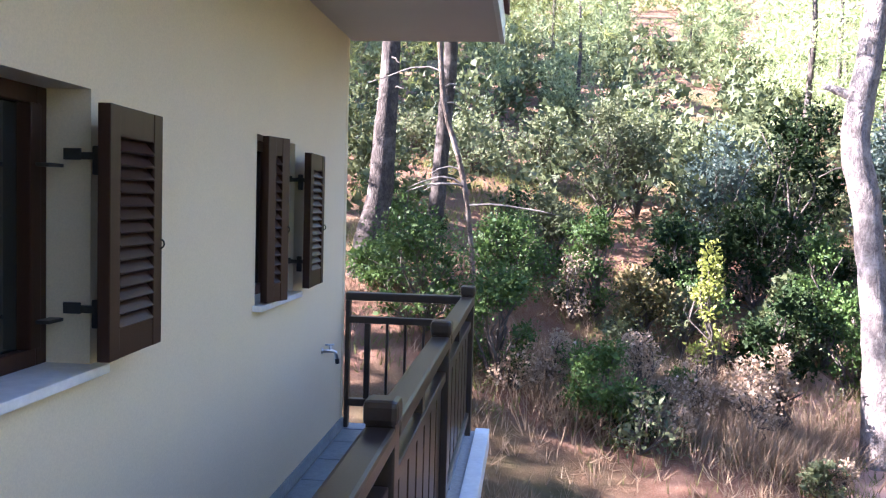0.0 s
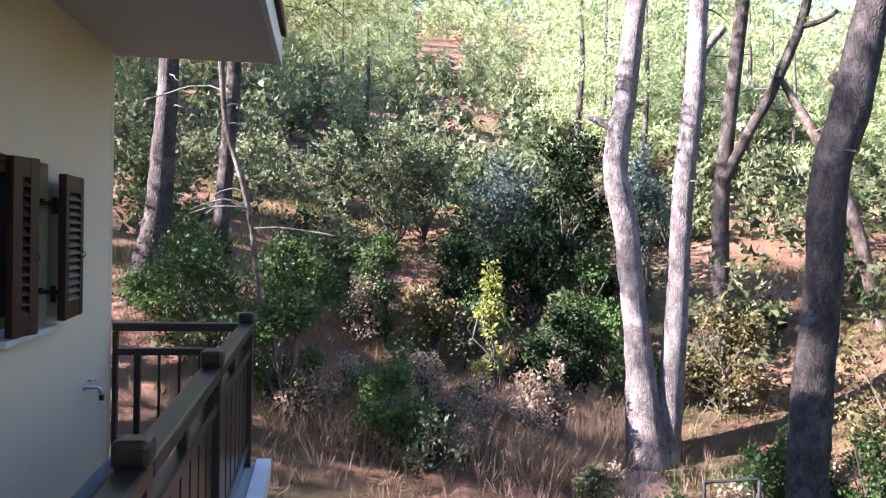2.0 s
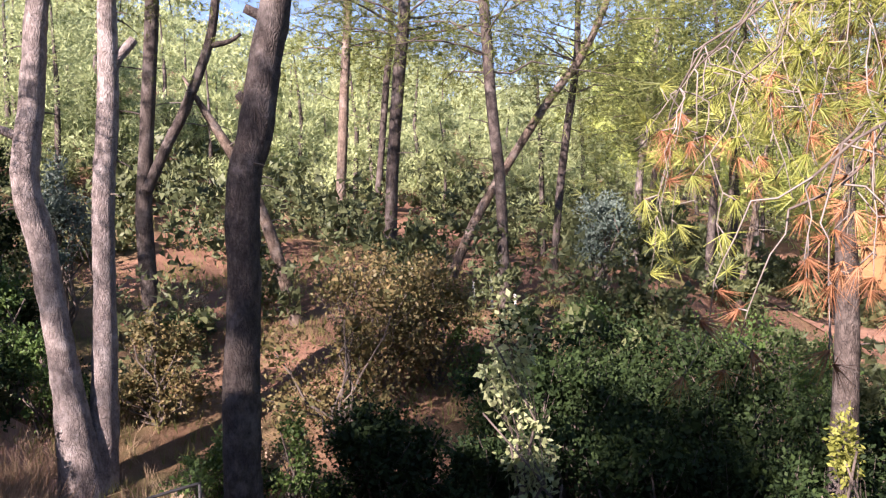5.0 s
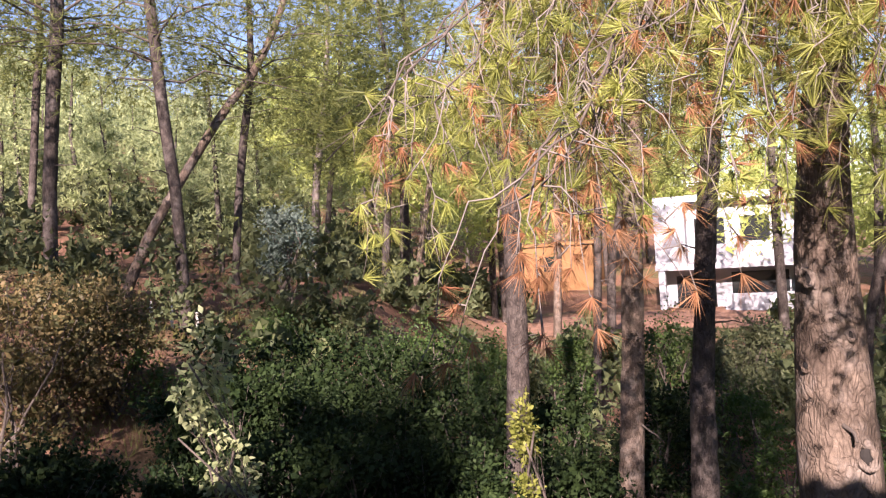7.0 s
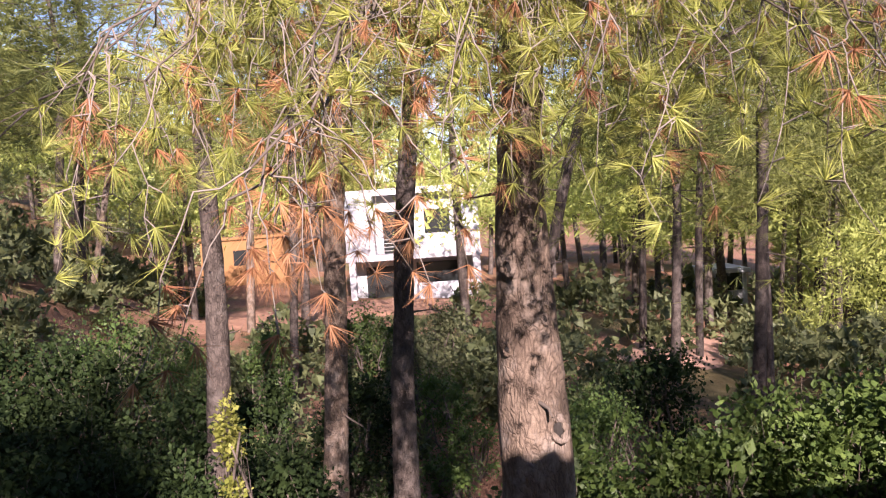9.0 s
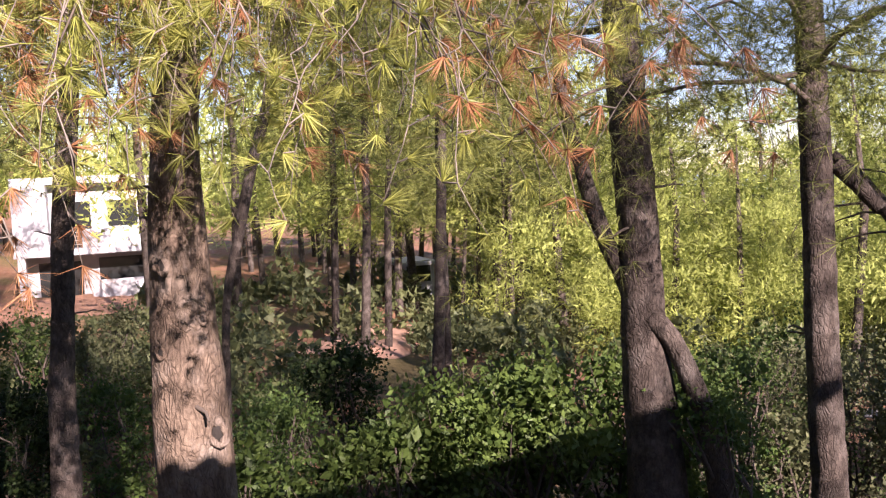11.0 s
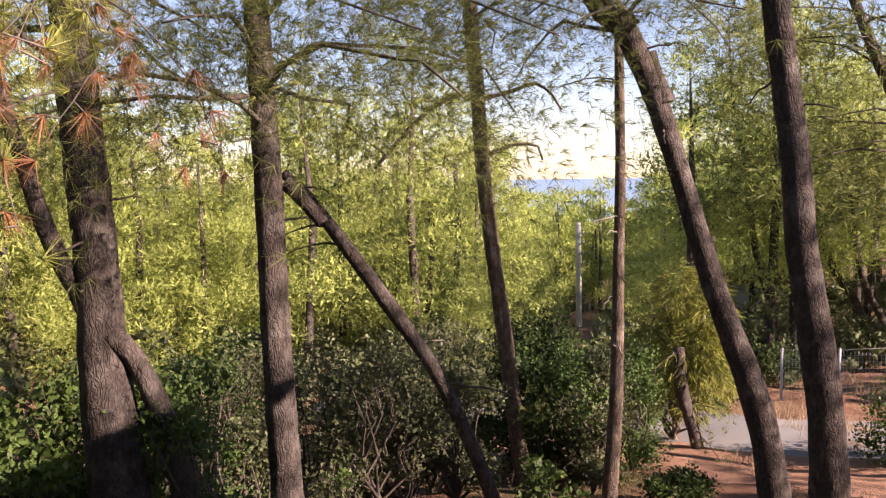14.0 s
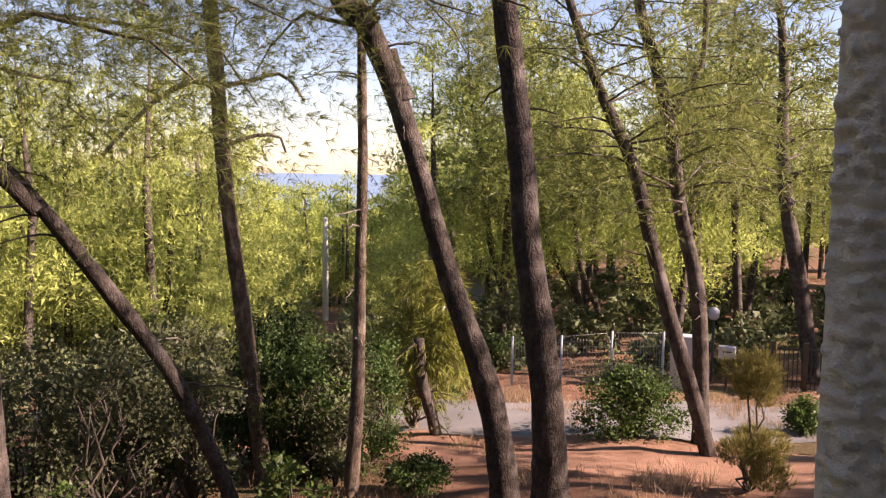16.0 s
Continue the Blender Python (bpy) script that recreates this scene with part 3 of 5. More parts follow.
def pine(pts, top=None, crown=None, spread=2.6, limbs=30, red=False, pale=False, density=1.0, low_twigs=5, forks=(), coarse=False):
    """A pine on the given trunk line (x, y, z, radius), drawn on upward to its crown."""
    global pine_count
    pine_count += 1
    rng = np.random.default_rng(100 + pine_count)
    p = [list(q) for q in pts]
    bx, by = p[0][0], p[0][1]
    g = float(land(bx, by))
    dist = math.hypot(bx, by)
    if p[0][2] > g - 0.05:
        dx, dy = p[0][0] - p[1][0], p[0][1] - p[1][1]
        k = min(1.0, (p[0][2] - g) / max(0.3, p[1][2] - p[0][2]))
        p.insert(0, [bx + dx * 0.5 * k, by + dy * 0.5 * k, g - 0.12, p[0][3] * 1.22])
    else:
        p[0][2] = g - 0.1
    last, prev = np.array(p[-1]), np.array(p[-2])
    height = top if top else g + 10.5 + rng.uniform(-1, 2) + min(3, dist * 0.06)
    if height > last[2] + 0.8:
        d = (last - prev)[:3]
        d = d / max(0.4, d[2])
        d[:2] *= 0.5
        n = 3
        for k in range(1, n + 1):
            h = (height - last[2]) * k / n
            p.append([last[0] + d[0] * h + rng.normal(0, 0.12), last[1] + d[1] * h + rng.normal(0, 0.12), last[2] + h, max(0.02, last[3] * (1 - 0.8 * k / n))])
    if crown is None:
        crown = 0.56 if dist < 17 else 0.38
    tree = empty("pine_tree", bx, by, g)
    run = spline(p, 0.14 if dist < 14 else 0.35)
    run[:, :3] -= (bx, by, g)
    v, f = tube_data(run, 16 if dist < 14 else 9, 0.035 if dist < 14 else 0.02, rng)
    shell("trunk", v, f, M_BARK_SUNNED if pale else (M_BARK_RED if red else M_BARK), tree)
    for fk in forks:
        fr = spline(fk, 0.12)
        fr[:, :3] -= (bx, by, g)
        v, f = tube_data(fr, 9, 0.03, rng)
        shell("fork", v, f, M_BARK_SUNNED if pale else (M_BARK_RED if red else M_BARK), tree)
    zs = run[:, 2]
    z_lo, z_hi = zs[-1] * crown, zs[-1]
    near = dist < 13
    if not near and not coarse:
        density, spread = density * 1.6, spread * 1.2
    runs, cents, dirs = [], [], []
    for k in range(limbs):
        h = z_lo + (z_hi - z_lo) * ((k + rng.random()) / limbs) ** 1.35
        i = min(len(run) - 1, int(np.searchsorted(zs, h)))
        rel = (h - z_lo) / (z_hi - z_lo)
        ln = spread * (1.0 - 0.55 * rel) * rng.uniform(0.6, 1.15)
        az = k * 2.4 + rng.uniform(-0.5, 0.5)
        lr = limb_run(rng, run[i], az, ln, 0.5 + 0.4 * rel, max(0.010, run[i, 3] * 0.2), 0.6 if near else 0.45)
        runs.append(lr)
        m = int((75 if near and rel < 0.45 else 15 if near else 22) * density * ln)
        u = rng.uniform(0.3, 1.0, m) ** 0.8
        idx = u * (len(lr) - 1)
        i0 = np.clip(idx.astype(int), 0, len(lr) - 2)
        c = lr[i0, :3] + (lr[i0 + 1, :3] - lr[i0, :3]) * (idx - i0)[:, None]
        off = rng.standard_normal((m, 3)) * (0.16 + 0.15 * ln * u[:, None]) * (1.0, 1.0, 0.75)
        off[:, 2] -= 0.12 * ln * u
        cents.append(c + off)
        dirs.append(unit(off * 1.6 + (math.sin(az), math.cos(az), 0.5)))
    for k in range(low_twigs):
        h = zs[-1] * rng.uniform(0.18, crown)
        i = min(len(run) - 1, int(np.searchsorted(zs, h)))
        runs.append(limb_run(rng, run[i], rng.uniform(0, 6.28), rng.uniform(0.12, 0.55) if near else rng.uniform(0.3, 1.1), rng.uniform(-0.1, 0.6), max(0.007, run[i, 3] * 0.10), 0.3))
    if near:
        for lr in runs:
            tubes("limb", [lr], M_TWIG, tree, 6)
    else:
        tagged(tubes("branchwork", runs, M_TWIG, tree, 5), kind="stuff")
    c, d = np.vstack(cents), np.vstack(dirs)
    if coarse:
        t = needle_tris(rng, c, d, 3, 0.36, 0.042, 0.7)
    elif near:
        t = needle_tris(rng, c, d, 11, 0.17, 0.0052, 0.6)
    elif dist < 24:
        t = needle_tris(rng, c, d, 6, 0.26, 0.016, 0.6)
    else:
        t = needle_tris(rng, c, d, 5, 0.34, 0.034, 0.65)
    soup("crown", t, M_NEEDLE, tree)
    return tagged(tree, "tall pine with fissured grey-brown bark and airy crown", "pine tree", group="pine trees")


def knot(tree, x, y, z, size, lean):
    """A healed branch scar facing the veranda: bark lip round a dark-painted hollow."""
    rng = np.random.default_rng(int(100 * z) + 7)
    b = tree.location
    a = np.linspace(0, 2 * math.pi, 15)
    ring = np.column_stack([np.full(15, x - b[0]) + 0.01 * np.cos(a), y - b[1] + lean * 0.3 * size * np.cos(a) + size * np.sin(a) * 0.62, z - b[2] + size * np.cos(a), size * (0.36 + 0.08 * rng.standard_normal(15))])
    ring[-1] = ring[0]
    v, f = tube_data(ring, 7, 0.12, rng)
    lip = shell("knot", v, f, M_BARK_RED, tree)
    # solid plug, coloured near-black for the shade within the hole
    bm = bmesh.new()
    bmesh.ops.create_uvsphere(bm, u_segments=10, v_segments=6, radius=1)
    bmesh.ops.scale(bm, vec=(0.02, size * 0.5, size * 0.8), verts=bm.verts)
    bmesh.ops.translate(bm, vec=(x - b[0] + 0.004, y - b[1], z - b[2]), verts=bm.verts)
    part("hollow", bm, M_DARK, lip, "near-black plug painted as the shade in the knot hole")


def snag(pts):
    """A slender dead trunk with bare twigs."""
    global pine_count
    pine_count += 1
    rng = np.random.default_rng(100 + pine_count)
    p = [list(q) for q in pts]
    g = float(land(p[0][0], p[0][1]))
    if p[0][2] > g:
        dx, dy = p[0][0] - p[1][0], p[0][1] - p[1][1]
        k = min(1.5, (p[0][2] - g) / max(0.3, p[1][2] - p[0][2]))
        p.insert(0, [p[0][0] + dx * k, p[0][1] + dy * k, g - 0.1, p[0][3] * 1.15])
    d = np.array(p[-1]) - np.array(p[-2])
    p.append(list(np.array(p[-1]) + d * 0.9))
    p[-1][3] = 0.02
    b = p[0][:3]
    tree = empty("dead_pine", *b)
    run = spline(p, 0.2)
    run[:, :3] -= b
    v, f = tube_data(run, 10, 0.03, rng)
    shell("trunk", v, f, M_BARK_RED, tree)
    runs = []
    for k in range(12):
        i = int(len(run) * rng.uniform(0.35, 1.0)) - 1
        runs.append(limb_run(rng, run[i], rng.uniform(0, 6.28), rng.uniform(0.3, 1.1), 0.3, 0.011, 0.4))
    for lr in runs:
        tubes("twig", [lr], M_DRYTWIG, tree, 4)
    return tagged(tree, "slender dead pine trunk with bare twigs", "dead tree", group="dead pines")


def bare_pine(pts):
    """A crooked leaning trunk with few twigs, growing out of the scrub."""
    global pine_count
    pine_count += 1
    rng = np.random.default_rng(100 + pine_count)
    p = [list(q) for q in pts]
    g = float(land(p[0][0], p[0][1]))
    if p[0][2] > g:
        p.insert(0, [p[0][0], p[0][1], g - 0.1, p[0][3] * 1.2])
    b = p[0][:3]
    tree = empty("leaning_pine", *b)
    run = spline(p, 0.14)
    run[:, :3] -= b
    v, f = tube_data(run, 12, 0.035, rng)
    shell("trunk", v, f, M_BARK, tree)
    runs = [limb_run(rng, run[int(len(run) * u)], rng.uniform(0, 6.28), rng.uniform(0.3, 1.3), 0.3, 0.012, 0.5) for u in rng.uniform(0.3, 0.98, 9)]
    for lr in runs:
        tubes("twig", [lr], M_TWIG, tree, 4)
    ends = np.array([r[-1, :3] for r in runs])
    c = np.repeat(ends, 14, 0) + rng.standard_normal((len(ends) * 14, 3)) * 0.13
    soup("needles", needle_tris(rng, c, unit(rng.standard_normal(c.shape)), 9, 0.14, 0.010, 0.6), M_NEEDLE, tree)
    return tagged(tree, "crooked leaning pine trunk with sparse twigs", "leaning tree", group="leaning pines")


pine([(4.45, 10.57, -1.49, 0.306), (4.30, 10.63, -0.04, 0.188), (4.16, 10.68, 1.13, 0.163), (4.09, 10.71, 1.75, 0.171), (3.95, 10.76, 2.45, 0.171), (4.05, 10.72, 3.46, 0.150), (4.14, 10.69, 4.55, 0.137), (4.17, 10.68, 5.02, 0.130)], crown=0.62, pale=True,
     forks=[[(4.02, 10.74, 2.98, 0.086), (3.85, 10.80, 3.03, 0.063), (3.68, 10.85, 3.11, 0.047), (3.56, 10.89, 3.15, 0.027)]])
pine([(4.69, 10.58, -1.48, 0.203), (4.76, 10.55, 0.01, 0.166), (4.79, 10.53, 1.12, 0.141), (4.82, 10.52, 2.29, 0.141), (4.91, 10.48, 3.47, 0.135), (4.96, 10.46, 5.05, 0.115)], crown=0.62, pale=True,
     forks=[[(4.93, 10.47, 3.87, 0.088), (5.05, 10.41, 4.10, 0.072), (5.18, 10.35, 4.26, 0.064), (5.22, 10.33, 4.32, 0.056)]])
pine([(7.30, 14.21, 0.07, 0.163), (7.22, 14.25, 2.02, 0.152), (7.31, 14.21, 3.65, 0.131), (7.48, 14.12, 6.36, 0.124)], crown=0.60,
     forks=[[(7.23, 14.13, 2.61, 0.108), (7.60, 13.95, 3.52, 0.098), (7.84, 13.81, 4.05, 0.098), (8.27, 13.57, 5.33, 0.089), (8.41, 13.48, 6.28, 0.079)], [(8.25, 13.58, 5.27, 0.066), (8.58, 13.37, 5.36, 0.044), (8.76, 13.26, 5.51, 0.033)]])
snag([(9.46, 12.90, 0.28, 0.131), (9.09, 13.16, 1.99, 0.119), (8.66, 13.44, 3.18, 0.109), (8.26, 13.69, 4.00, 0.077)])
pine([(4.33, 6.72, -0.81, 0.181), (4.34, 6.71, 0.17, 0.176), (4.39, 6.68, 1.03, 0.157), (4.42, 6.66, 2.15, 0.158), (4.52, 6.59, 2.58, 0.164), (4.63, 6.52, 3.37, 0.156), (4.72, 6.45, 3.90, 0.141)], crown=0.62,
     forks=[[(4.66, 6.50, 3.67, 0.062), (4.57, 6.56, 3.74, 0.051), (4.48, 6.62, 3.79, 0.045)], [(4.48, 6.62, 2.90, 0.055), (4.43, 6.65, 2.96, 0.050), (4.40, 6.67, 2.99, 0.039)]])
pine([(15.19, 18.56, 0.81, 0.146), (15.32, 18.45, 3.65, 0.147), (15.47, 18.33, 6.41, 0.133), (15.58, 18.24, 8.19, 0.118)], red=True)
pine([(17.27, 19.42, 1.07, 0.106), (17.49, 19.23, 3.79, 0.106), (17.70, 19.04, 6.42, 0.108), (17.86, 18.88, 8.16, 0.091)])
pine([(13.61, 14.65, 1.38, 0.163), (13.69, 14.57, 3.27, 0.150), (13.86, 14.41, 5.55, 0.152), (14.00, 14.28, 7.29, 0.141)])
pine([(14.67, 13.60, 0.79, 0.122), (15.05, 13.18, 1.99, 0.122), (15.41, 12.76, 2.90, 0.109), (16.16, 11.81, 4.68, 0.103), (16.75, 10.96, 6.03, 0.090)], red=True)
pine([(13.92, 11.42, 1.09, 0.122), (13.91, 11.43, 2.76, 0.122), (13.83, 11.53, 4.45, 0.124), (13.78, 11.60, 6.60, 0.114)])
pine([(17.82, 12.92, 0.95, 0.097), (17.93, 12.77, 2.67, 0.105), (18.08, 12.56, 4.38, 0.105), (18.25, 12.32, 6.07, 0.091)])
pine([(25.84, 15.29, 0.47, 0.143), (25.94, 15.12, 3.33, 0.133), (26.15, 14.75, 5.96, 0.123), (26.23, 14.62, 7.08, 0.103)], pale=True)
pine([(23.38, 11.47, -0.82, 0.133), (23.48, 11.26, 1.99, 0.124), (23.57, 11.06, 4.26, 0.106)])
pine([(25.49, 11.67, 0.08, 0.162), (25.57, 11.50, 3.49, 0.152), (25.63, 11.36, 4.81, 0.134)])
snag([(25.62, 11.39, -0.13, 0.095), (25.79, 10.99, 1.93, 0.095), (25.93, 10.65, 3.71, 0.086)])
pine([(26.01, 15.04, 0.20, 0.112), (26.22, 14.67, 3.60, 0.102), (26.48, 14.18, 6.19, 0.093)])
pine([(9.52, 3.14, -1.67, 0.164), (9.54, 3.08, -0.70, 0.146), (9.56, 3.02, 0.52, 0.123), (9.56, 3.01, 1.60, 0.109), (9.56, 3.02, 2.95, 0.096), (9.58, 2.96, 4.29, 0.085)], crown=0.45)
pine([(29.07, 7.51, -2.41, 0.154), (29.12, 7.31, 0.61, 0.143), (29.14, 7.22, 2.42, 0.132)], red=True)
pine([(19.56, 4.23, -2.76, 0.111), (19.60, 4.04, 0.19, 0.095), (19.66, 3.75, 4.17, 0.082)])
pine([(29.48, 5.64, -2.31, 0.164), (29.51, 5.47, 0.29, 0.163), (29.57, 5.11, 1.86, 0.142)])
pine([(9.84, 1.85, -1.71, 0.150), (9.86, 1.76, -0.49, 0.139), (9.87, 1.70, 0.44, 0.130), (9.87, 1.64, 1.50, 0.122), (9.89, 1.51, 2.81, 0.109), (9.91, 1.40, 4.11, 0.098)], crown=0.45, red=True)
pine([(9.95, 1.02, -1.70, 0.157), (9.95, 0.98, -0.51, 0.138), (9.96, 0.92, 0.15, 0.123), (9.97, 0.82, 1.44, 0.115), (9.98, 0.66, 2.72, 0.102), (9.99, 0.50, 3.97, 0.091)], crown=0.45)
big_pine = pine([(5.49, -0.18, -0.21, 0.238), (5.49, -0.17, 0.41, 0.219), (5.49, -0.17, 0.89, 0.191), (5.49, -0.17, 1.27, 0.177), (5.49, -0.19, 1.77, 0.149), (5.48, -0.26, 2.77, 0.126)], crown=0.42, red=True)
for y, z, size, off in ((-0.06, 1.14, 0.05, 0.185), (-0.31, 0.10, 0.075, 0.195), (-0.02, 0.62, 0.035, 0.155), (-0.27, 0.80, 0.03, 0.185)):
    knot(big_pine, 5.49 - off, y, z, size, 0.6)
pine([(24.46, -5.13, -2.89, 0.120), (24.43, -5.29, 0.69, 0.110), (24.41, -5.37, 3.11, 0.093)])
pine([(21.35, -5.25, -2.67, 0.129), (21.29, -5.46, 0.73, 0.112), (21.27, -5.53, 2.83, 0.097)])
pine([(23.11, -6.37, -3.22, 0.116), (23.06, -6.53, 0.61, 0.098), (23.02, -6.67, 2.88, 0.081)])
pine([(15.12, -5.09, -2.24, 0.133), (15.08, -5.19, -0.74, 0.109), (15.02, -5.37, 2.31, 0.092)])
pine([(15.24, -5.34, -2.18, 0.101), (15.23, -5.36, -0.77, 0.088), (15.23, -5.38, 2.33, 0.071)])
pine([(13.99, -1.14, -0.35, 0.067), (13.96, -1.40, 0.80, 0.086), (13.91, -1.72, 2.08, 0.095), (13.87, -2.00, 2.97, 0.086)])
pine([(28.22, -10.57, -4.98, 0.094), (28.17, -10.70, -2.08, 0.082), (28.11, -10.87, -0.04, 0.072)])
pine([(27.96, -11.24, -4.18, 0.094), (27.96, -11.24, -1.49, 0.082), (27.93, -11.30, 0.35, 0.072)])
pine([(28.76, -11.91, -4.38, 0.107), (28.58, -12.34, -1.84, 0.096), (28.51, -12.51, -0.16, 0.085)])
pine([(25.72, -11.39, -4.22, 0.107), (25.67, -11.50, -1.53, 0.096), (25.66, -11.52, 0.38, 0.086)])
pine([(5.98, -3.87, -1.18, 0.248), (6.00, -3.83, -0.30, 0.214), (6.02, -3.81, 0.27, 0.186), (6.03, -3.79, 1.11, 0.164), (6.05, -3.75, 1.81, 0.159), (6.08, -3.70, 2.94, 0.143)], crown=0.38, density=2.4, spread=3.2,
     forks=[[(6.06, -3.73, 0.55, 0.097), (6.11, -3.66, 0.74, 0.078), (6.19, -3.52, 1.13, 0.073), (6.27, -3.38, 1.74, 0.063), (6.31, -3.31, 2.07, 0.053), (6.34, -3.26, 2.44, 0.044)], [(5.91, -3.79, 0.38, 0.096), (5.81, -3.93, 0.19, 0.087), (5.70, -4.08, -0.27, 0.093), (5.64, -4.17, -0.68, 0.100), (5.59, -4.22, -1.19, 0.102)]])
pine([(5.86, -5.59, -1.44, 0.158), (5.89, -5.55, 0.00, 0.140), (5.91, -5.53, 1.50, 0.132), (5.95, -5.50, 2.96, 0.117)], crown=0.38, density=2.4, spread=3.2,
     forks=[[(5.81, -5.64, 1.54, 0.071), (5.68, -5.77, 1.34, 0.071), (5.56, -5.88, 1.14, 0.066)]])
bare_pine([(5.33, -8.53, -2.37, 0.095), (5.67, -8.31, -1.35, 0.089), (5.93, -8.12, -0.70, 0.091), (6.35, -7.81, 0.07, 0.097), (6.64, -7.56, 0.63, 0.089), (7.00, -7.22, 1.31, 0.075), (7.22, -7.01, 1.64, 0.061)])
pine([(5.96, -10.48, -3.16, 0.132), (6.09, -10.41, -1.78, 0.119), (6.21, -10.34, -0.60, 0.116), (6.34, -10.26, 0.56, 0.107), (6.43, -10.21, 1.54, 0.106), (6.50, -10.16, 2.82, 0.107), (6.57, -10.11, 4.08, 0.100)], crown=0.50, red=True,
     forks=[[(6.41, -10.22, 2.66, 0.037), (6.03, -10.44, 2.77, 0.029), (5.78, -10.58, 2.85, 0.025), (5.57, -10.69, 2.68, 0.021), (5.47, -10.75, 2.48, 0.016)], [(6.39, -10.23, 1.86, 0.033), (6.04, -10.44, 2.00, 0.025), (5.76, -10.60, 1.97, 0.020), (5.70, -10.63, 1.77, 0.016)], [(6.46, -10.19, 2.62, 0.049), (6.78, -9.98, 2.70, 0.041), (7.18, -9.69, 2.39, 0.033), (7.56, -9.40, 1.88, 0.029), (7.69, -9.29, 1.68, 0.020)]])
snag([(4.46, -10.12, -2.76, 0.105), (4.38, -10.15, -1.34, 0.093), (4.36, -10.16, 0.17, 0.076), (4.34, -10.17, 1.66, 0.067), (4.36, -10.16, 3.11, 0.057)])
pine([(2.28, -9.79, -2.24, 0.182), (2.41, -9.76, -1.42, 0.163), (2.60, -9.71, -0.76, 0.154), (2.91, -9.62, 0.11, 0.138), (3.13, -9.56, 0.84, 0.130), (3.35, -9.48, 1.64, 0.123), (3.66, -9.37, 2.63, 0.137), (3.96, -9.25, 3.29, 0.145), (4.22, -9.13, 3.63, 0.146)], crown=0.50,
     forks=[[(3.50, -9.43, 2.36, 0.137), (3.59, -9.39, 2.69, 0.089), (3.65, -9.37, 2.95, 0.069)]])
pine([(1.56, -8.92, -1.81, 0.203), (1.60, -8.91, -1.08, 0.179), (1.72, -8.89, -0.13, 0.169), (1.86, -8.86, 0.74, 0.154), (1.95, -8.84, 1.72, 0.141), (2.07, -8.81, 2.64, 0.136), (2.16, -8.79, 3.32, 0.131)], crown=0.50)
pine([(-0.19, -14.08, -3.39, 0.142), (0.03, -14.08, -2.33, 0.129), (0.54, -14.07, -0.77, 0.126), (0.90, -14.05, 0.52, 0.115), (1.22, -14.03, 1.71, 0.105), (1.85, -13.96, 3.08, 0.086)], crown=0.38)
pine([(-0.01, -15.08, -2.40, 0.143), (0.12, -15.08, -0.51, 0.134), (0.46, -15.07, 0.86, 0.123), (0.65, -15.07, 2.12, 0.113), (0.93, -15.05, 3.27, 0.103), (1.30, -15.03, 4.52, 0.094)], crown=0.38,
     forks=[[(0.77, -15.06, 2.46, 0.082), (0.45, -15.07, 2.98, 0.062), (0.20, -15.08, 3.54, 0.052), (0.19, -15.08, 4.48, 0.047)]])
pine([(-1.17, -28.05, -4.21, 0.155), (-0.94, -28.06, -0.94, 0.134), (-0.79, -28.07, 1.21, 0.114)])
pine([(-2.89, -23.90, -4.28, 0.218), (-2.42, -23.95, -1.26, 0.214), (-2.05, -23.99, 0.53, 0.196), (-1.82, -24.00, 2.32, 0.163)])
bare_pine([(4.53, -14.40, -3.68, 0.119), (4.69, -14.34, -2.99, 0.107), (4.90, -14.28, -2.20, 0.116), (4.94, -14.26, -1.51, 0.094)])
pine([(-2.38, 12.11, 0.99, 0.218), (-2.24, 12.14, 1.62, 0.193), (-2.17, 12.15, 2.74, 0.160), (-2.12, 12.16, 3.69, 0.136)], crown=0.30, density=1.4, spread=3.8)
snag([(-0.72, 10.93, 0.41, 0.034), (-0.84, 10.92, 1.54, 0.037), (-0.98, 10.91, 2.18, 0.037), (-1.18, 10.89, 2.86, 0.037), (-1.26, 10.88, 3.71, 0.034)])
pine([(-1.59, 13.86, 1.38, 0.142), (-1.56, 13.86, 1.66, 0.132), (-1.47, 13.87, 3.04, 0.124), (-1.40, 13.88, 4.26, 0.116)], crown=0.30, density=1.4, spread=3.8)
pine([(6.58, -29.36, -4.81, 0.125), (6.92, -29.28, -2.84, 0.124), (7.40, -29.17, -1.00, 0.113)])
pine([(3.79, -29.84, -4.37, 0.146), (4.34, -29.77, -2.76, 0.134), (5.07, -29.66, -1.56, 0.123)])
pine([(3.47, -31.90, -4.74, 0.133), (3.87, -31.85, -3.45, 0.132), (4.44, -31.78, -2.17, 0.120)])

# unseen pines added behind the house to shade it and the ground before it
for x, y, h, low, thick, slim in ((-13.0, -5.5, 17.5, 0.33, 1.1, 4.0), (-14.0, 4.4, 19, 0.33, 4.0, 1.8), (-11.8, 1.1, 16.5, 0.33, 5.0, 1.3), (-14.0, 7.2, 11.5, 0.3, 0.8, 2.2), (-10.0, 8.9, 6.8, 0.6, 0.55, 4.0), (-10.5, 14.5, 9.0, 0.4, 1.0, 4.0), (-13.0, -9.0, 18, 0.33, 1.1, 4.0), (-12.0, -13.0, 17, 0.33, 1.1, 4.0)):
    pine([(x, y, -1, 0.2), (x + 0.2, y, 3, 0.18), (x + 0.1, y + 0.2, 6, 0.15)], top=h, crown=low, spread=slim, limbs=40, density=thick, coarse=True)

# ---- needle sprays of the pine beside the veranda ----


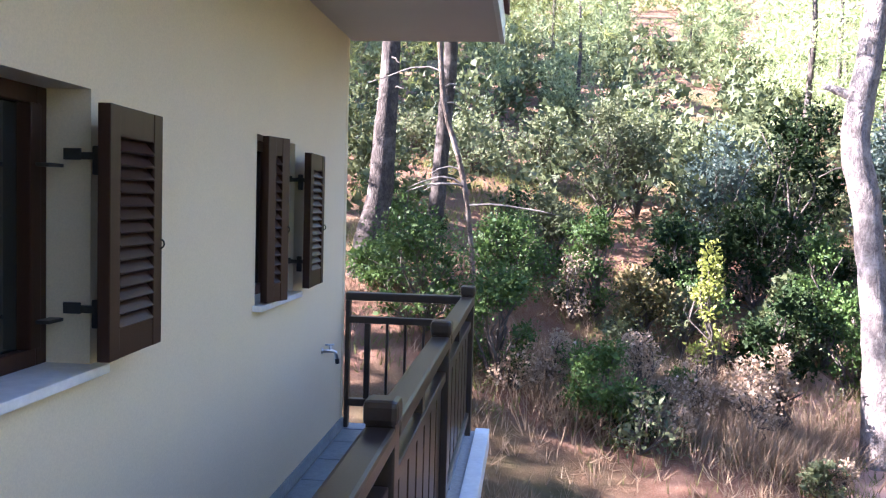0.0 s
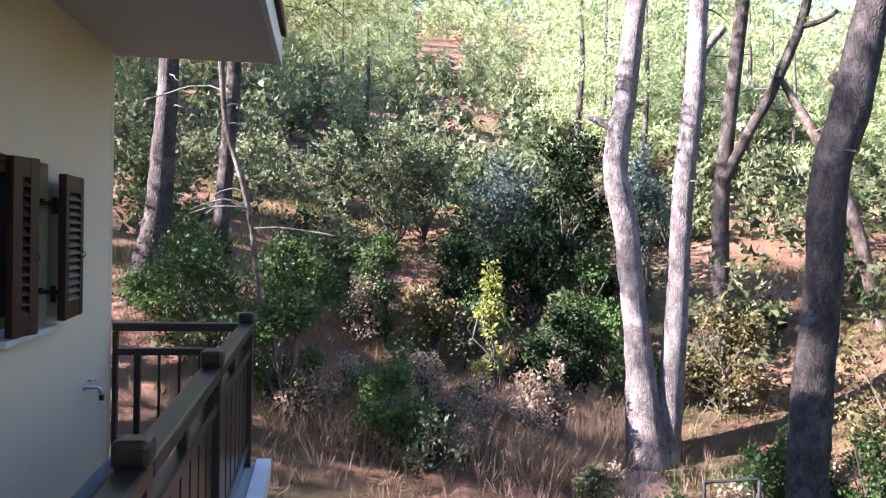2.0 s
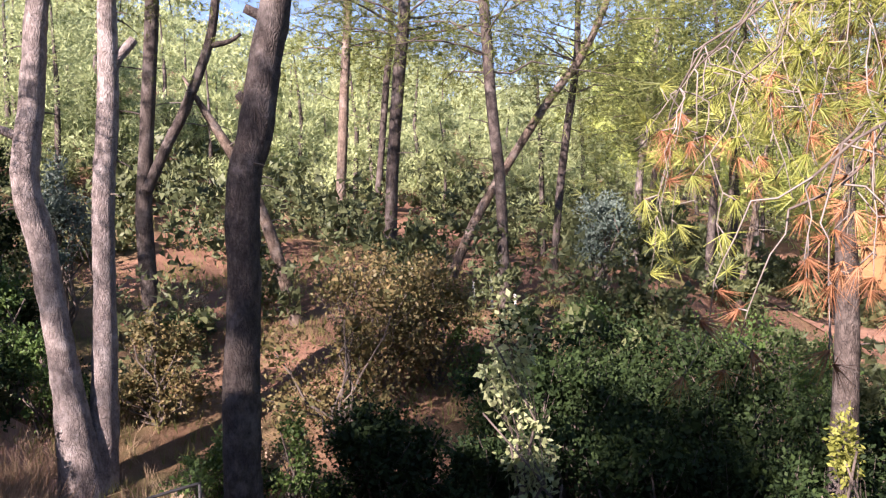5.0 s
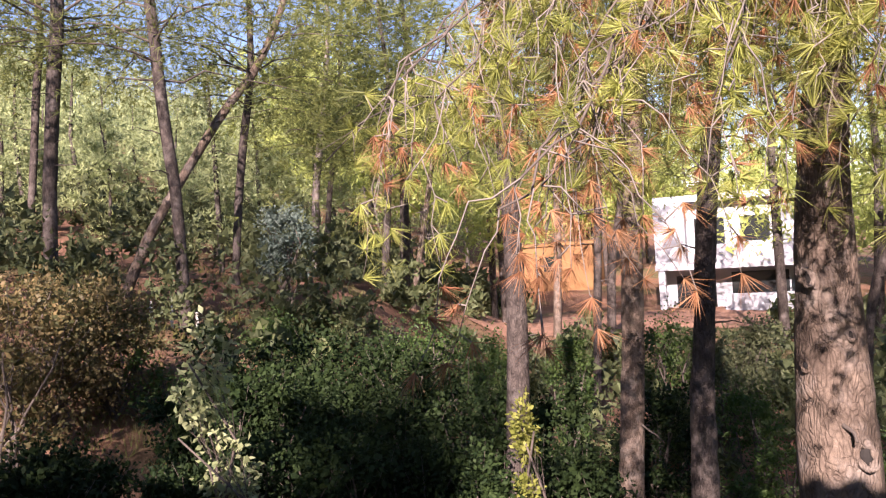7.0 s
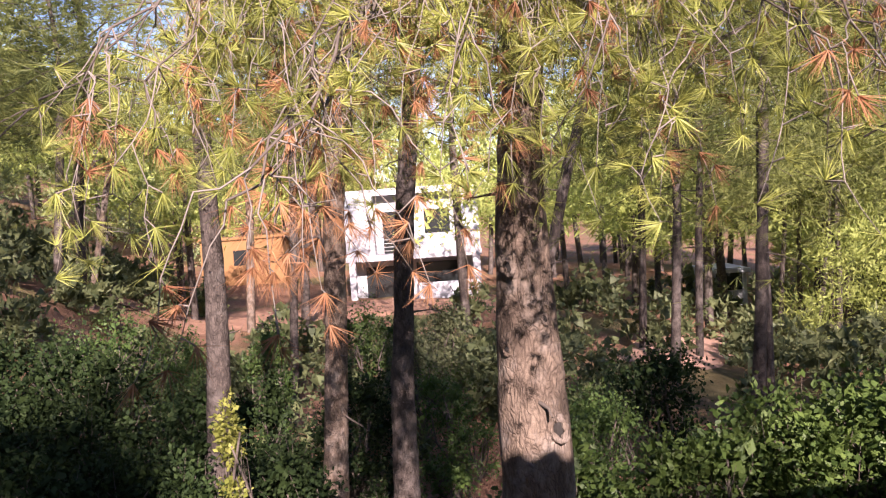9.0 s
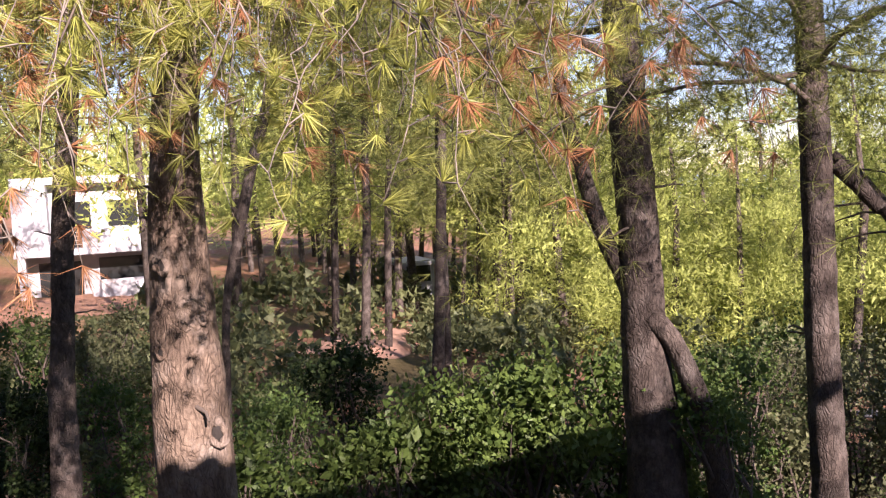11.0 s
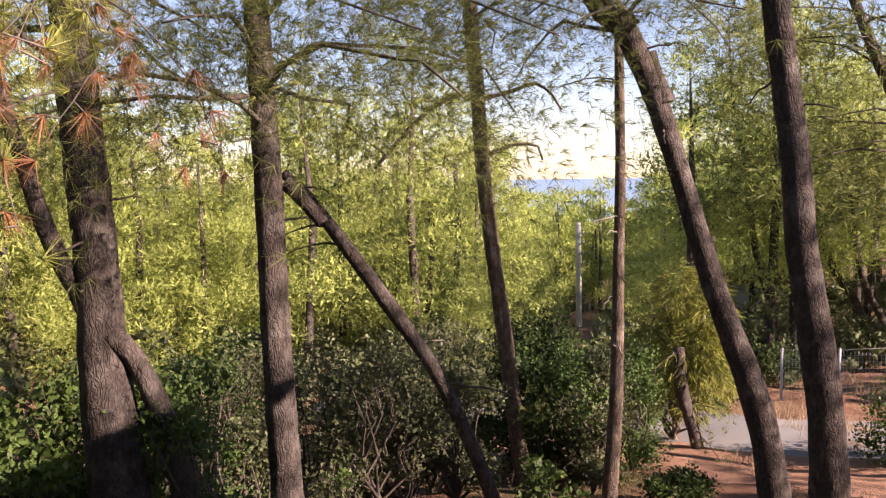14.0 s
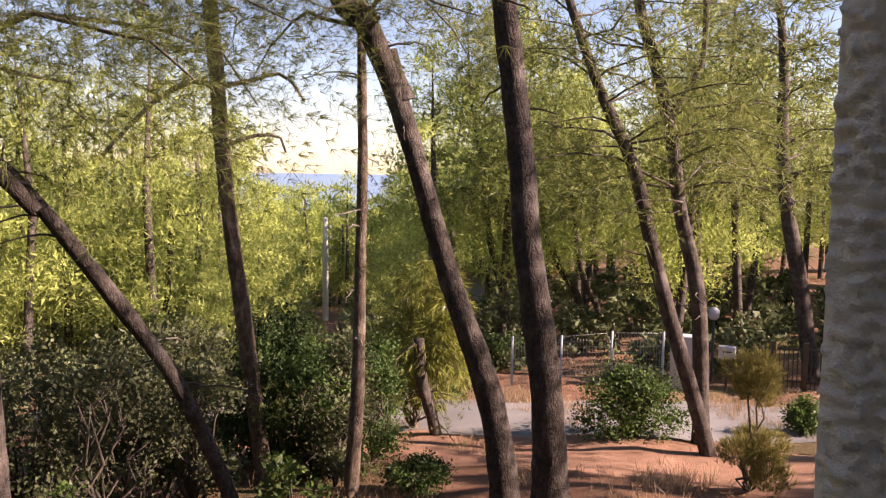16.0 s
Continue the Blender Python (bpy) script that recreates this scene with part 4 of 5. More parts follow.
def spray(name, rng, path, hang, tufts_each, dry, label):
    """A long thin branch with hanging crooked twigs that end in needle tufts."""
    b = path[0][:3]
    ob = empty(name, *b)
    run = spline(path, 0.16)
    run[1:-1, :3] += np.cumsum(rng.standard_normal((len(run) - 2, 3)), 0) * 0.016 + rng.standard_normal((len(run) - 2, 3)) * 0.02
    runs = [run]
    tips, tdirs, dry_tips, dry_dirs = [], [], [], []
    for k in range(hang):
        u = rng.uniform(0.22, 1.0)
        s = run[min(len(run) - 1, int(u * len(run)))]
        n = 7
        ln = rng.uniform(0.25, 0.75)
        az = rng.uniform(0, 6.28)
        out = np.array([math.sin(az), math.cos(az), 0]) * ln * rng.uniform(0.25, 0.8)
        q = np.linspace(0, 1, n)[:, None]
        pos = s[:3] + out * q + np.array([0, 0, -1]) * ln * q ** 1.3 + np.cumsum(rng.standard_normal((n, 3)), 0) * 0.05 * ln
        pos[0] = s[:3]
        tw = np.column_stack([pos, 0.0042 * (1 - 0.65 * q[:, 0])])
        runs.append(spline(tw, 0.075))
        is_dry = rng.random() < dry
        for j in range(tufts_each):
            i = n - 1 - (j if j else 0)
            d = unit(pos[i] - pos[i - 1])
            c = pos[i] + (rng.standard_normal(3) * 0.05 if j else 0)
            up = d * (0.6 if is_dry else -0.1) + rng.standard_normal(3) * 0.55 + np.array([0, 0, -0.5 if is_dry else -0.15])
            (dry_tips if is_dry else tips).append(c)
            (dry_dirs if is_dry else tdirs).append(unit(up))
            side = np.column_stack([np.linspace(pos[i], c, 3), [0.003] * 3])
            if j:
                runs.append(side)
    for r in runs:
        r[:, :3] -= b
    tubes("bough", runs[:1], M_TWIG, ob, 5)
    tagged(tubes("twigwork", runs[1:], M_DRYTWIG, ob, 4), kind="stuff")
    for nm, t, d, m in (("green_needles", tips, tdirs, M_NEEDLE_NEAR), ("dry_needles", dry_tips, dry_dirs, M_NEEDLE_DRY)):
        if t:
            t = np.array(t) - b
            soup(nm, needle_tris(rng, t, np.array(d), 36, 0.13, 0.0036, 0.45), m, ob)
    return tagged(ob, label, "pine branch", group="hanging pine branches")


def near_sprays():
    rng = np.random.default_rng(77)
    root = (5.46, -0.25)
    for k in range(38):
        az = 63 + 1.66 * k + rng.uniform(-1.2, 1.2)
        r = rng.uniform(3.0, 4.4)
        z = 1.55 + r * math.tan(radians(rng.uniform(7.0, 16.5)))
        dry = 0.14 if az < 78 else (0.2 if az > 104 else 0.1)
        e = np.array([r * math.sin(radians(az)), r * math.cos(radians(az)), z])
        s = np.array([root[0], root[1], 3.4 + 0.25 * (k % 8)])
        m = (s + e) / 2 + (0, 0, 0.45)
        q = (s * 0.25 + e * 0.75) + (0, 0, 0.3)
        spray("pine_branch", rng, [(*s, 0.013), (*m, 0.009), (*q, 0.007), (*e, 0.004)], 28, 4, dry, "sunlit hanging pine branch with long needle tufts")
    # the browned spray
    for az, r, zz in ((70.5, 3.1, 1.62), (72.0, 3.0, 1.72), (73.5, 3.2, 1.70)):
        a = radians(az)
        e = np.array([r * math.sin(a), r * math.cos(a), zz])
        s = np.array([root[0], root[1], 3.5])
        spray("pine_branch", rng, [(*s, 0.016), (*((s + e) / 2 + (0, 0, 0.3)), 0.011), (*e, 0.005)], 16, 3, 0.97, "dead pine branch with rust-brown needle tufts")


near_sprays()

# ---- shrubs ----
BUSH_LABELS = {
    "lentisk": ("dense green evergreen shrub on the slope", "shrub", 0.045),
    "dark": ("dark green shrub in the hollow, shade put into its leaf colour", "shrub", 0.062),
    "olive": ("open olive-green shrub with many thin stems", "shrub", 0.05),
    "grey": ("soft grey-green shrub on the slope", "shrub", 0.05),
    "sapling": ("slender sapling with sunlit yellow-green leaves", "sapling", 0.06),
    "autumn": ("tall shrub with leaves turning brown", "shrub", 0.055),
    "ivy": ("pale sunlit leafy climber on thin stems", "climber", 0.085),
    "broad": ("glossy broad-leaved evergreen shrub", "shrub", 0.075),
    "drooping": ("young conifer with drooping yellow-green boughs", "conifer", 0.09),
    "straw": ("dry straw-pink bushy weed in the sun", "weed", 0.05),
    "weed": ("tall yellowing weed with feathery stems", "weed", 0.05),
}
bush_count = 0


def bush(kind, x, y, width, z_bottom, z_top, leaves=None):
    """A shrub between the ground and z_top: stems that fan out, and leaves in uneven lobes on them."""
    global bush_count
    bush_count += 1
    rng = np.random.default_rng(500 + bush_count)
    label, cat, size = BUSH_LABELS[kind]
    g = float(land(x, y))
    dist = math.hypot(x, y)
    size = size * (1.0 + max(0.0, dist - 9) * 0.045)
    h = max(0.5, z_top - g)
    low = max(0.06, min((z_bottom - g), h - 0.4) * 0.75) if kind not in ("lentisk", "dark", "broad") else 0.02
    ob = empty(cat if cat != "weed" else "tall_weed", x, y, g)
    rx = width / 2
    upright = kind in ("sapling", "weed", "ivy", "straw")
    lobes = []
    n_l = 8 if upright else (7 if leaves else 14)
    for k in range(n_l):
        a = rng.uniform(0, 6.28)
        q = math.sqrt(rng.random()) * (0.55 if upright else 0.72)
        zz = low + (h - low) * rng.uniform(0.12, 0.86)
        taper = 1.0 - 0.45 * max(0, (zz / h - 0.5)) * 2
        if upright:
            taper = 1.15 - 0.85 * zz / h
        lr = rx * rng.uniform(0.26, 0.46) * (0.8 if upright else 1.0)
        lobes.append((math.sin(a) * q * rx * taper, math.cos(a) * q * rx * taper, zz, lr, min(lr * rng.uniform(0.7, 1.1), (h - low) * 0.42)))
    lobes.append((rng.normal(0, 0.1) * rx, rng.normal(0, 0.1) * rx, h - 0.2 * (h - low), rx * 0.3, 0.2 * (h - low)))
    runs = []
    for lx, ly, lz, lr, lh in lobes:
        n = 5
        u = np.linspace(0, 1, n)
        wob = rng.standard_normal((n, 3)) * 0.04 * h
        wob[0] = 0
        runs.append(np.column_stack([lx * u ** 1.2 + wob[:, 0], ly * u ** 1.2 + wob[:, 1], lz * u + 0.0 * wob[:, 2], (0.012 + 0.006 * h) * (1 - 0.75 * u) + 0.003]))
        for k in range(3):
            a = unit(rng.standard_normal(3))
            e = np.array([lx, ly, lz]) + a * (lr, lr, lh)
            e[2] = max(0.03, e[2])
            s0 = runs[-1 - k][3, :3]
            mid = (s0 + e) / 2 + rng.standard_normal(3) * 0.05
            runs.append(np.array([(*s0, 0.006), (*mid, 0.005), (*e, 0.002)]))
    for r in runs[::4]:
        tubes("stem", [r], M_TWIG, ob, 4)
    tagged(tubes("twigwork", [r for i, r in enumerate(runs) if i % 4], M_TWIG, ob, 3), kind="stuff")
    area = sum(lr * lh for lx, ly, lz, lr, lh in lobes)
    n = leaves or int(np.clip(area * (5.0 if upright else 9.5) / size ** 2 * 1.25, 900, 3300))
    w = np.array([q[3] * q[4] for q in lobes])
    pick = rng.choice(len(lobes), n, p=w / w.sum())
    L = np.array(lobes)[pick]
    d = unit(rng.standard_normal((n, 3)))
    rad = rng.uniform(0.35, 1.0, (n, 1)) ** 0.5 * (1 + 0.16 * rng.standard_normal((n, 1)))
    c = L[:, :3] + d * rad * np.column_stack([L[:, 3], L[:, 3], L[:, 4]])
    keep = c[:, 2] > 0.02
    c, d = c[keep], d[keep]
    if kind in ("drooping", "weed"):
        dd = unit(d * 0.6 + (0, 0, -0.6 if kind == "drooping" else 0.9))
        soup("foliage", needle_tris(rng, c, dd, 6, size * 2.1, size * 0.16, 0.4), M_LEAF[kind], ob)
    else:
        q = leaf_quads(rng, c, size, d, 0.25 if kind == "ivy" else 0.0)
        if not upright:
            # broad inner leaves close the heart of the shrub
            n2 = n // 4
            L2 = L[rng.integers(0, n, n2)]
            c2 = L2[:, :3] + unit(rng.standard_normal((n2, 3))) * rng.uniform(0.1, 0.55, (n2, 1)) * np.column_stack([L2[:, 3], L2[:, 3], L2[:, 4]])
            c2[:, 2] = np.maximum(c2[:, 2], 0.05)
            q = np.vstack([q, leaf_quads(rng, c2, size * 1.9)])
        soup("foliage", q, M_LEAF[kind], ob, quad=True)
    return tagged(ob, label, cat, group=kind + " shrubs")


bush('lentisk', -1.27, 10.37, 2.13, -0.22, 1.60)
bush('lentisk', -0.34, 9.94, 1.16, -0.78, 0.91)
bush('lentisk', -0.36, 12.44, 1.78, -0.27, 1.51)
bush('olive', 0.36, 14.94, 1.62, 0.65, 1.87)
bush('dark', 4.11, 15.41, 2.27, -0.07, 1.86)
bush('olive', -1.56, 21.89, 3.13, 1.31, 3.80)
bush('olive', -3.57, 22.66, 3.27, 1.41, 4.28)
bush('dark', 2.59, 14.72, 1.72, 0.09, 1.51)
bush('autumn', 1.74, 12.83, 1.32, -0.30, 0.67)
bush('lentisk', -1.97, 11.27, 1.40, -0.45, 1.07)
bush('dark', 3.61, 12.43, 1.59, -0.62, 0.59)
bush('straw', 0.39, 10.44, 0.99, -0.75, -0.00)
bush('straw', 1.39, 10.35, 1.07, -0.69, 0.05)
bush('straw', 1.99, 10.25, 1.24, -0.93, -0.24)
bush('straw', 2.75, 10.39, 1.20, -0.89, -0.25)
bush('straw', -0.13, 9.94, 1.19, -0.98, -0.49)
bush('straw', 3.14, 10.49, 0.69, -0.69, -0.05)
bush('olive', 1.58, 18.87, 2.32, 1.98, 4.04)
bush('grey', 6.29, 15.74, 1.84, 1.41, 3.50)
bush('dark', 11.65, 2.97, 1.68, -2.24, -0.46)
bush('lentisk', 13.27, 4.55, 1.54, -1.29, 0.04)
bush('lentisk', 1.10, 13.90, 1.32, 0.49, 1.63)
bush('olive', 2.47, 19.79, 2.85, 1.88, 4.04)
bush('olive', 0.33, 20.94, 2.13, 1.85, 3.83)
bush('grey', 3.69, 16.54, 2.18, 0.84, 3.34)
bush('dark', 4.98, 16.20, 2.18, 0.65, 3.79)
bush('lentisk', 4.55, 13.18, 1.23, 0.55, 1.47)
bush('sapling', 2.44, 11.69, 1.06, -0.54, 1.16)
bush('lentisk', 0.89, 9.90, 1.17, -0.91, -0.02)
bush('lentisk', 4.53, 12.13, 0.80, -0.65, 0.55)
bush('autumn', 7.64, 9.26, 2.70, -1.13, 1.39)
bush('autumn', 9.69, 9.43, 2.11, -0.52, 1.36)
bush('dark', 6.04, 6.68, 1.64, -1.17, -0.17)
bush('ivy', 6.27, 5.02, 1.38, -0.78, 1.02)
bush('autumn', 5.96, 11.53, 1.69, -1.23, 0.70)
bush('lentisk', 5.13, 8.57, 0.98, -1.23, -0.62)
bush('lentisk', 5.30, 7.27, 0.75, -1.02, -0.06)
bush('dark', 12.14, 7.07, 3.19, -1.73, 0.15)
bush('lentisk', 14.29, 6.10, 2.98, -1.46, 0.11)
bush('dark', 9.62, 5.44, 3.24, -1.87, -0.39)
bush('grey', 16.86, 10.86, 1.77, 0.79, 2.52)
bush('lentisk', 13.36, 8.90, 1.53, -0.54, 0.42)
bush('autumn', 8.72, 9.74, 2.31, -0.36, 1.53)
bush('dark', 6.38, 7.14, 1.73, -1.02, -0.10)
bush('lentisk', 15.88, 1.99, 1.98, -1.83, 0.07)
bush('olive', 16.99, 0.61, 1.87, -2.16, -0.42)
bush('lentisk', 11.99, 0.46, 1.68, -2.55, -0.69)
bush('sapling', 7.64, 2.44, 0.73, -1.13, -0.04)
bush('lentisk', 15.55, 3.84, 1.32, -1.77, -0.26)
bush('dark', 12.86, 1.98, 2.19, -2.75, -1.02)
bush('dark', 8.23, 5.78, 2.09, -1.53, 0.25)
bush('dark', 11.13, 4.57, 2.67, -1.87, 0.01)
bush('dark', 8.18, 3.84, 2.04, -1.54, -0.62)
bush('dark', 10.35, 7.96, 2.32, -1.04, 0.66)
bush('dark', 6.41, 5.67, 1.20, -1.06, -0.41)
bush('lentisk', 8.14, -6.00, 1.56, -1.75, -0.41)
bush('lentisk', 9.92, -1.36, 1.91, -2.03, -0.68)
bush('lentisk', 7.63, -2.29, 1.47, -1.42, -0.40)
bush('lentisk', 9.08, -1.10, 1.49, -1.97, -0.42)
bush('broad', 7.35, -2.10, 1.52, -1.46, -0.35)
bush('broad', 6.89, -3.27, 1.94, -1.62, 0.12)
bush('lentisk', 7.13, -5.66, 1.92, -1.89, -0.09)
bush('olive', 15.11, 1.11, 1.46, -1.98, -0.47)
bush('dark', 12.86, -2.70, 2.37, -1.79, -0.72)
bush('lentisk', 8.50, -7.17, 2.55, -1.85, -0.17)
bush('olive', 6.55, -7.70, 2.28, -2.41, -0.33)
bush('dark', 5.89, -11.68, 2.10, -2.85, -0.69)
bush('dark', 6.67, -12.38, 2.16, -3.33, -0.77)
bush('olive', 6.78, -8.74, 1.72, -2.73, -0.80)
bush('lentisk', 5.55, -4.37, 1.65, -1.18, 0.01)
bush('drooping', 5.33, -15.15, 2.44, -3.02, -0.07)
bush('lentisk', 1.11, -15.01, 2.34, -3.62, -2.10)
bush('lentisk', 1.24, -15.03, 2.45, -3.76, -1.89)
bush('weed', -0.67, -12.06, 1.7, -2.69, -0.80, 2600)
bush('lentisk', -1.84, -16.97, 1.08, -3.98, -2.55)
bush('lentisk', 3.63, -10.48, 1.05, -2.97, -2.33)
bush('lentisk', 6.01, -18.12, 2.52, -3.32, -1.86)
bush('lentisk', 5.67, -23.41, 3.18, -4.90, -3.05)

for x, y, w, top in ((7.5, -2.7, 1.6, -0.15), (7.3, -4.4, 1.7, 0.0), (8.2, -3.6, 1.8, -0.2), (8.0, -5.1, 1.7, -0.1), (7.2, -1.4, 1.5, -0.45), (8.0, -0.7, 1.6, -0.6), (6.9, -5.0, 1.3, -0.2)):
    bush('broad', x, y, w, top - 1.5, top)
for x, y, w, top in ((7.6, -6.8, 1.9, -0.4), (7.0, -9.6, 2.0, -0.7), (8.0, -8.2, 2.2, -0.4), (5.2, -11.2, 1.6, -0.9), (7.6, -10.8, 2.3, -0.7), (6.3, -9.2, 1.7, -0.9)):
    bush('olive', x, y, w, top - 1.5, top)

# thicket of dark shrubs; its shade is in the leaf colour
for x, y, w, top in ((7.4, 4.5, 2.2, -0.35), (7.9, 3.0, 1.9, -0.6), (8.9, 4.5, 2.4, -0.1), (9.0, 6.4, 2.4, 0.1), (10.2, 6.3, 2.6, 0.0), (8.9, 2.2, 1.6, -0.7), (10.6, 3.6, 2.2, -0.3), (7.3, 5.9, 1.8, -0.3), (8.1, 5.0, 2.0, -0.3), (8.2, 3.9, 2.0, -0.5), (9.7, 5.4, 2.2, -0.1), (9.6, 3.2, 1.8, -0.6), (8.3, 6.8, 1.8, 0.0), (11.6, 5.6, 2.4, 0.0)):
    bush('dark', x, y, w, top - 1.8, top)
for x, y, w, top in ((5.4, -11.0, 2.1, -0.75), (6.4, -11.5, 2.2, -0.7), (5.0, -12.2, 1.8, -0.95), (5.9, -10.9, 1.6, -1.1)):
    bush('lentisk', x, y, w, top - 1.8, top)

# small shrubs scattered over the near ground
rng_s = np.random.default_rng(31)
for az0, az1, r0, r1, count, kinds in ((-11, 34, 9.0, 17.5, 52, ("lentisk", "olive", "straw", "lentisk", "dark")), (34, 62, 9, 15, 12, ("lentisk", "dark", "autumn")),
                                       (56, 86, 9, 13, 14, ("dark",)), (86, 122, 9, 15, 16, ("dark", "lentisk", "lentisk")), (122, 160, 8, 14, 24, ("lentisk", "olive", "broad"))):
    for k in range(count):
        a, r = radians(rng_s.uniform(az0, az1)), rng_s.uniform(r0, r1)
        x, y = r * math.sin(a), r * math.cos(a)
        if math.hypot(x - 4.1, y - 10.8) < 1.3:
            continue
        g = float(land(x, y))
        w = rng_s.uniform(0.5, 1.5)
        bush(kinds[k % len(kinds)], x, y, w, g, g + w * rng_s.uniform(0.5, 0.9), 480)

# ---- woods on the hills and the plain ----


def far_woods(name, label, seed, count, az0, az1, r0, r1, tris, size, h_lo, h_hi, mat, trunks=True, low=0.3, wide_k=0.26, cat="pine wood", n_l=30, sprig=0.06, puff=0.14):
    """A wood: every tree bears limbs that rise outward and end in uneven flat plumes of sprigs."""
    rng = np.random.default_rng(seed)
    az = np.radians(rng.uniform(az0, az1, count))
    r = np.sqrt(rng.uniform(r0 ** 2, r1 ** 2, count)) if r1 < 80 else r0 * (r1 / r0) ** (rng.random(count) ** 0.75)
    x, y = r * np.sin(az), r * np.cos(az)
    z = land(x, y)
    keep = (z > -23) & ~((np.hypot(x - 47, y - 4) < 11)) & ~((x > 24) & (x < 46) & (y > -3) & (y < 11) & (np.abs(y - 4 - (x - 35) * -0.5) < 6))
    keep &= ~((np.abs(np.degrees(az) - 154.6) < 1.7) & (r < 46))
    keep &= ~((y < -13) & (y > -22) & (x < 9) & (x > -9))
    x, y, z, r = x[keep], y[keep], z[keep], r[keep]
    H = rng.uniform(h_lo, h_hi, len(x))
    out, runs = [], []
    for i in range(len(x)):
        # farther trees bear fewer and larger sprigs
        k = max(0.55, (r[i] / r0) ** 0.8)
        n_t, size_i = int(tris / k ** 1.3), size * k
        hh = H[i]
        base = np.array([x[i], y[i], z[i]])
        # plumes at the limbs' ends, wide low down and narrow towards the top
        u = low + (0.98 - low) * ((np.arange(n_l) + rng.random(n_l)) / n_l) ** rng.uniform(0.75, 1.1)
        rel = (u - low) / (0.98 - low)
        wide = hh * wide_k * np.sqrt(np.clip(1.04 - rel ** 1.6, 0.02, 1)) * rng.uniform(0.55, 1.15, n_l) * np.clip(0.55 + 2.2 * rel, 0, 1)
        a = np.arange(n_l) * 2.4 + rng.uniform(-0.6, 0.6, n_l)
        q = rng.uniform(0.45, 1, n_l)
        lob = np.column_stack([np.sin(a) * wide * q, np.cos(a) * wide * q, u * hh + 0.25 * wide * q])
        lr = hh * puff * rng.uniform(0.6, 1.25, n_l) * (1.1 - 0.5 * rel)
        pick = rng.choice(n_l, n_t, p=lr ** 2 / (lr ** 2).sum())
        depth = rng.random((n_t, 1)) ** 0.4
        d = unit(rng.standard_normal((n_t, 3)) + (0, 0, 0.25)) * depth
        c = lob[pick] + d * lr[pick, None] * (1.0, 1.0, 0.6) * rng.uniform(0.8, 1.2, (n_t, 1)) + base
        s = size_i * rng.uniform(0.5, 1.3, (n_t, 1))
        # sprigs lie like feathers over their plume and turn up at the tips
        e1 = unit(rng.standard_normal((n_t, 3)) * 0.75 + d * 0.75 + (0, 0, 0.4))
        e2 = unit(np.cross(d + rng.standard_normal((n_t, 3)) * 0.3, e1))
        w = s * sprig * np.where(depth < 0.7, 3.0, 1.0)   # broad close tufts inside, thin ones at the rim
        out.append(np.stack([c - e2 * w, c + e2 * w, c + e1 * s], 1))
        if trunks:
            lean = rng.normal(0, 0.05, 2) * hh
            runs.append(np.array([(x[i], y[i], z[i] - 0.3, hh * 0.016), (x[i] + lean[0] * 0.5, y[i] + lean[1] * 0.5, z[i] + hh * 0.5, hh * 0.012), (x[i], y[i], z[i] + hh * 0.93, 0.02)]))
    ob = soup(name, np.vstack(out), mat)
    tagged(ob, label, cat, kind="stuff")
    if runs:
        t = tubes(name + "_trunks", runs, M_BARK, None, 5)
        tagged(t, "slim trunks of the pine wood behind", "tree trunks", kind="stuff")


far_woods("near_hill_pines", "young pines scattered on the near hillside", 11, 66, 16, 60, 27, 62, 5200, 0.19, 4.0, 8.5, M_FAR, low=0.06, wide_k=0.25, n_l=15, puff=0.145)
far_woods("slope_pines", "small pines on the slope behind the scrub", 31, 30, -20, 16, 28, 62, 4000, 0.19, 3.0, 6.0, M_FAR, low=0.06, wide_k=0.30)
far_woods("hillside_pines", "sunlit pine wood covering the hillside", 12, 950, -25, 75, 60, 330, 850, 0.38, 6, 11, M_FAR, False, low=0.08, n_l=12, wide_k=0.26, sprig=0.09, puff=0.17)
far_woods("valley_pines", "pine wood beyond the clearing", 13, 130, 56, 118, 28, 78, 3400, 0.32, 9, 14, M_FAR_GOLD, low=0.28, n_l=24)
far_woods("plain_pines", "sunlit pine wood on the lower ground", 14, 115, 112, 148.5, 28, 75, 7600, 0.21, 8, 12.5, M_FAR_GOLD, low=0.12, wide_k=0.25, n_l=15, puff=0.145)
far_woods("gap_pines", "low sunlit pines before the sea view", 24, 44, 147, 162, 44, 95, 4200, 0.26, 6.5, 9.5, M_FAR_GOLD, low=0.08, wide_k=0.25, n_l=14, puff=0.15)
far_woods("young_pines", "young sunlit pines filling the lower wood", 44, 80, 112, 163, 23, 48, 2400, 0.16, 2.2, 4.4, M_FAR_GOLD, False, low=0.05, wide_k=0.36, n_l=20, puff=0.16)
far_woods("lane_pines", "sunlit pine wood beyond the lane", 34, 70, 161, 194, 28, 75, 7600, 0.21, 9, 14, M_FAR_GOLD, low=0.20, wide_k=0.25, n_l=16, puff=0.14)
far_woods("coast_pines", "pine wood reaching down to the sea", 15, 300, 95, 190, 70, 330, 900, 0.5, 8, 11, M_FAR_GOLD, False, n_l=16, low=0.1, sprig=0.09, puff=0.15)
# added out of view, to close the place and cast shade
far_woods("back_woods", "unseen pine wood added behind the house", 16, 60, 195, 335, 24, 60, 500, 0.8, 9, 13, M_FAR, sprig=0.15)
far_woods("slope_scrub", "low scrub covering the slope", 17, 340, -14, 62, 14.5, 50, 520, 0.13, 0.9, 2.6, M_SCRUB, False, low=0.05, wide_k=0.6, cat="scrub", n_l=14, sprig=0.2, puff=0.25)
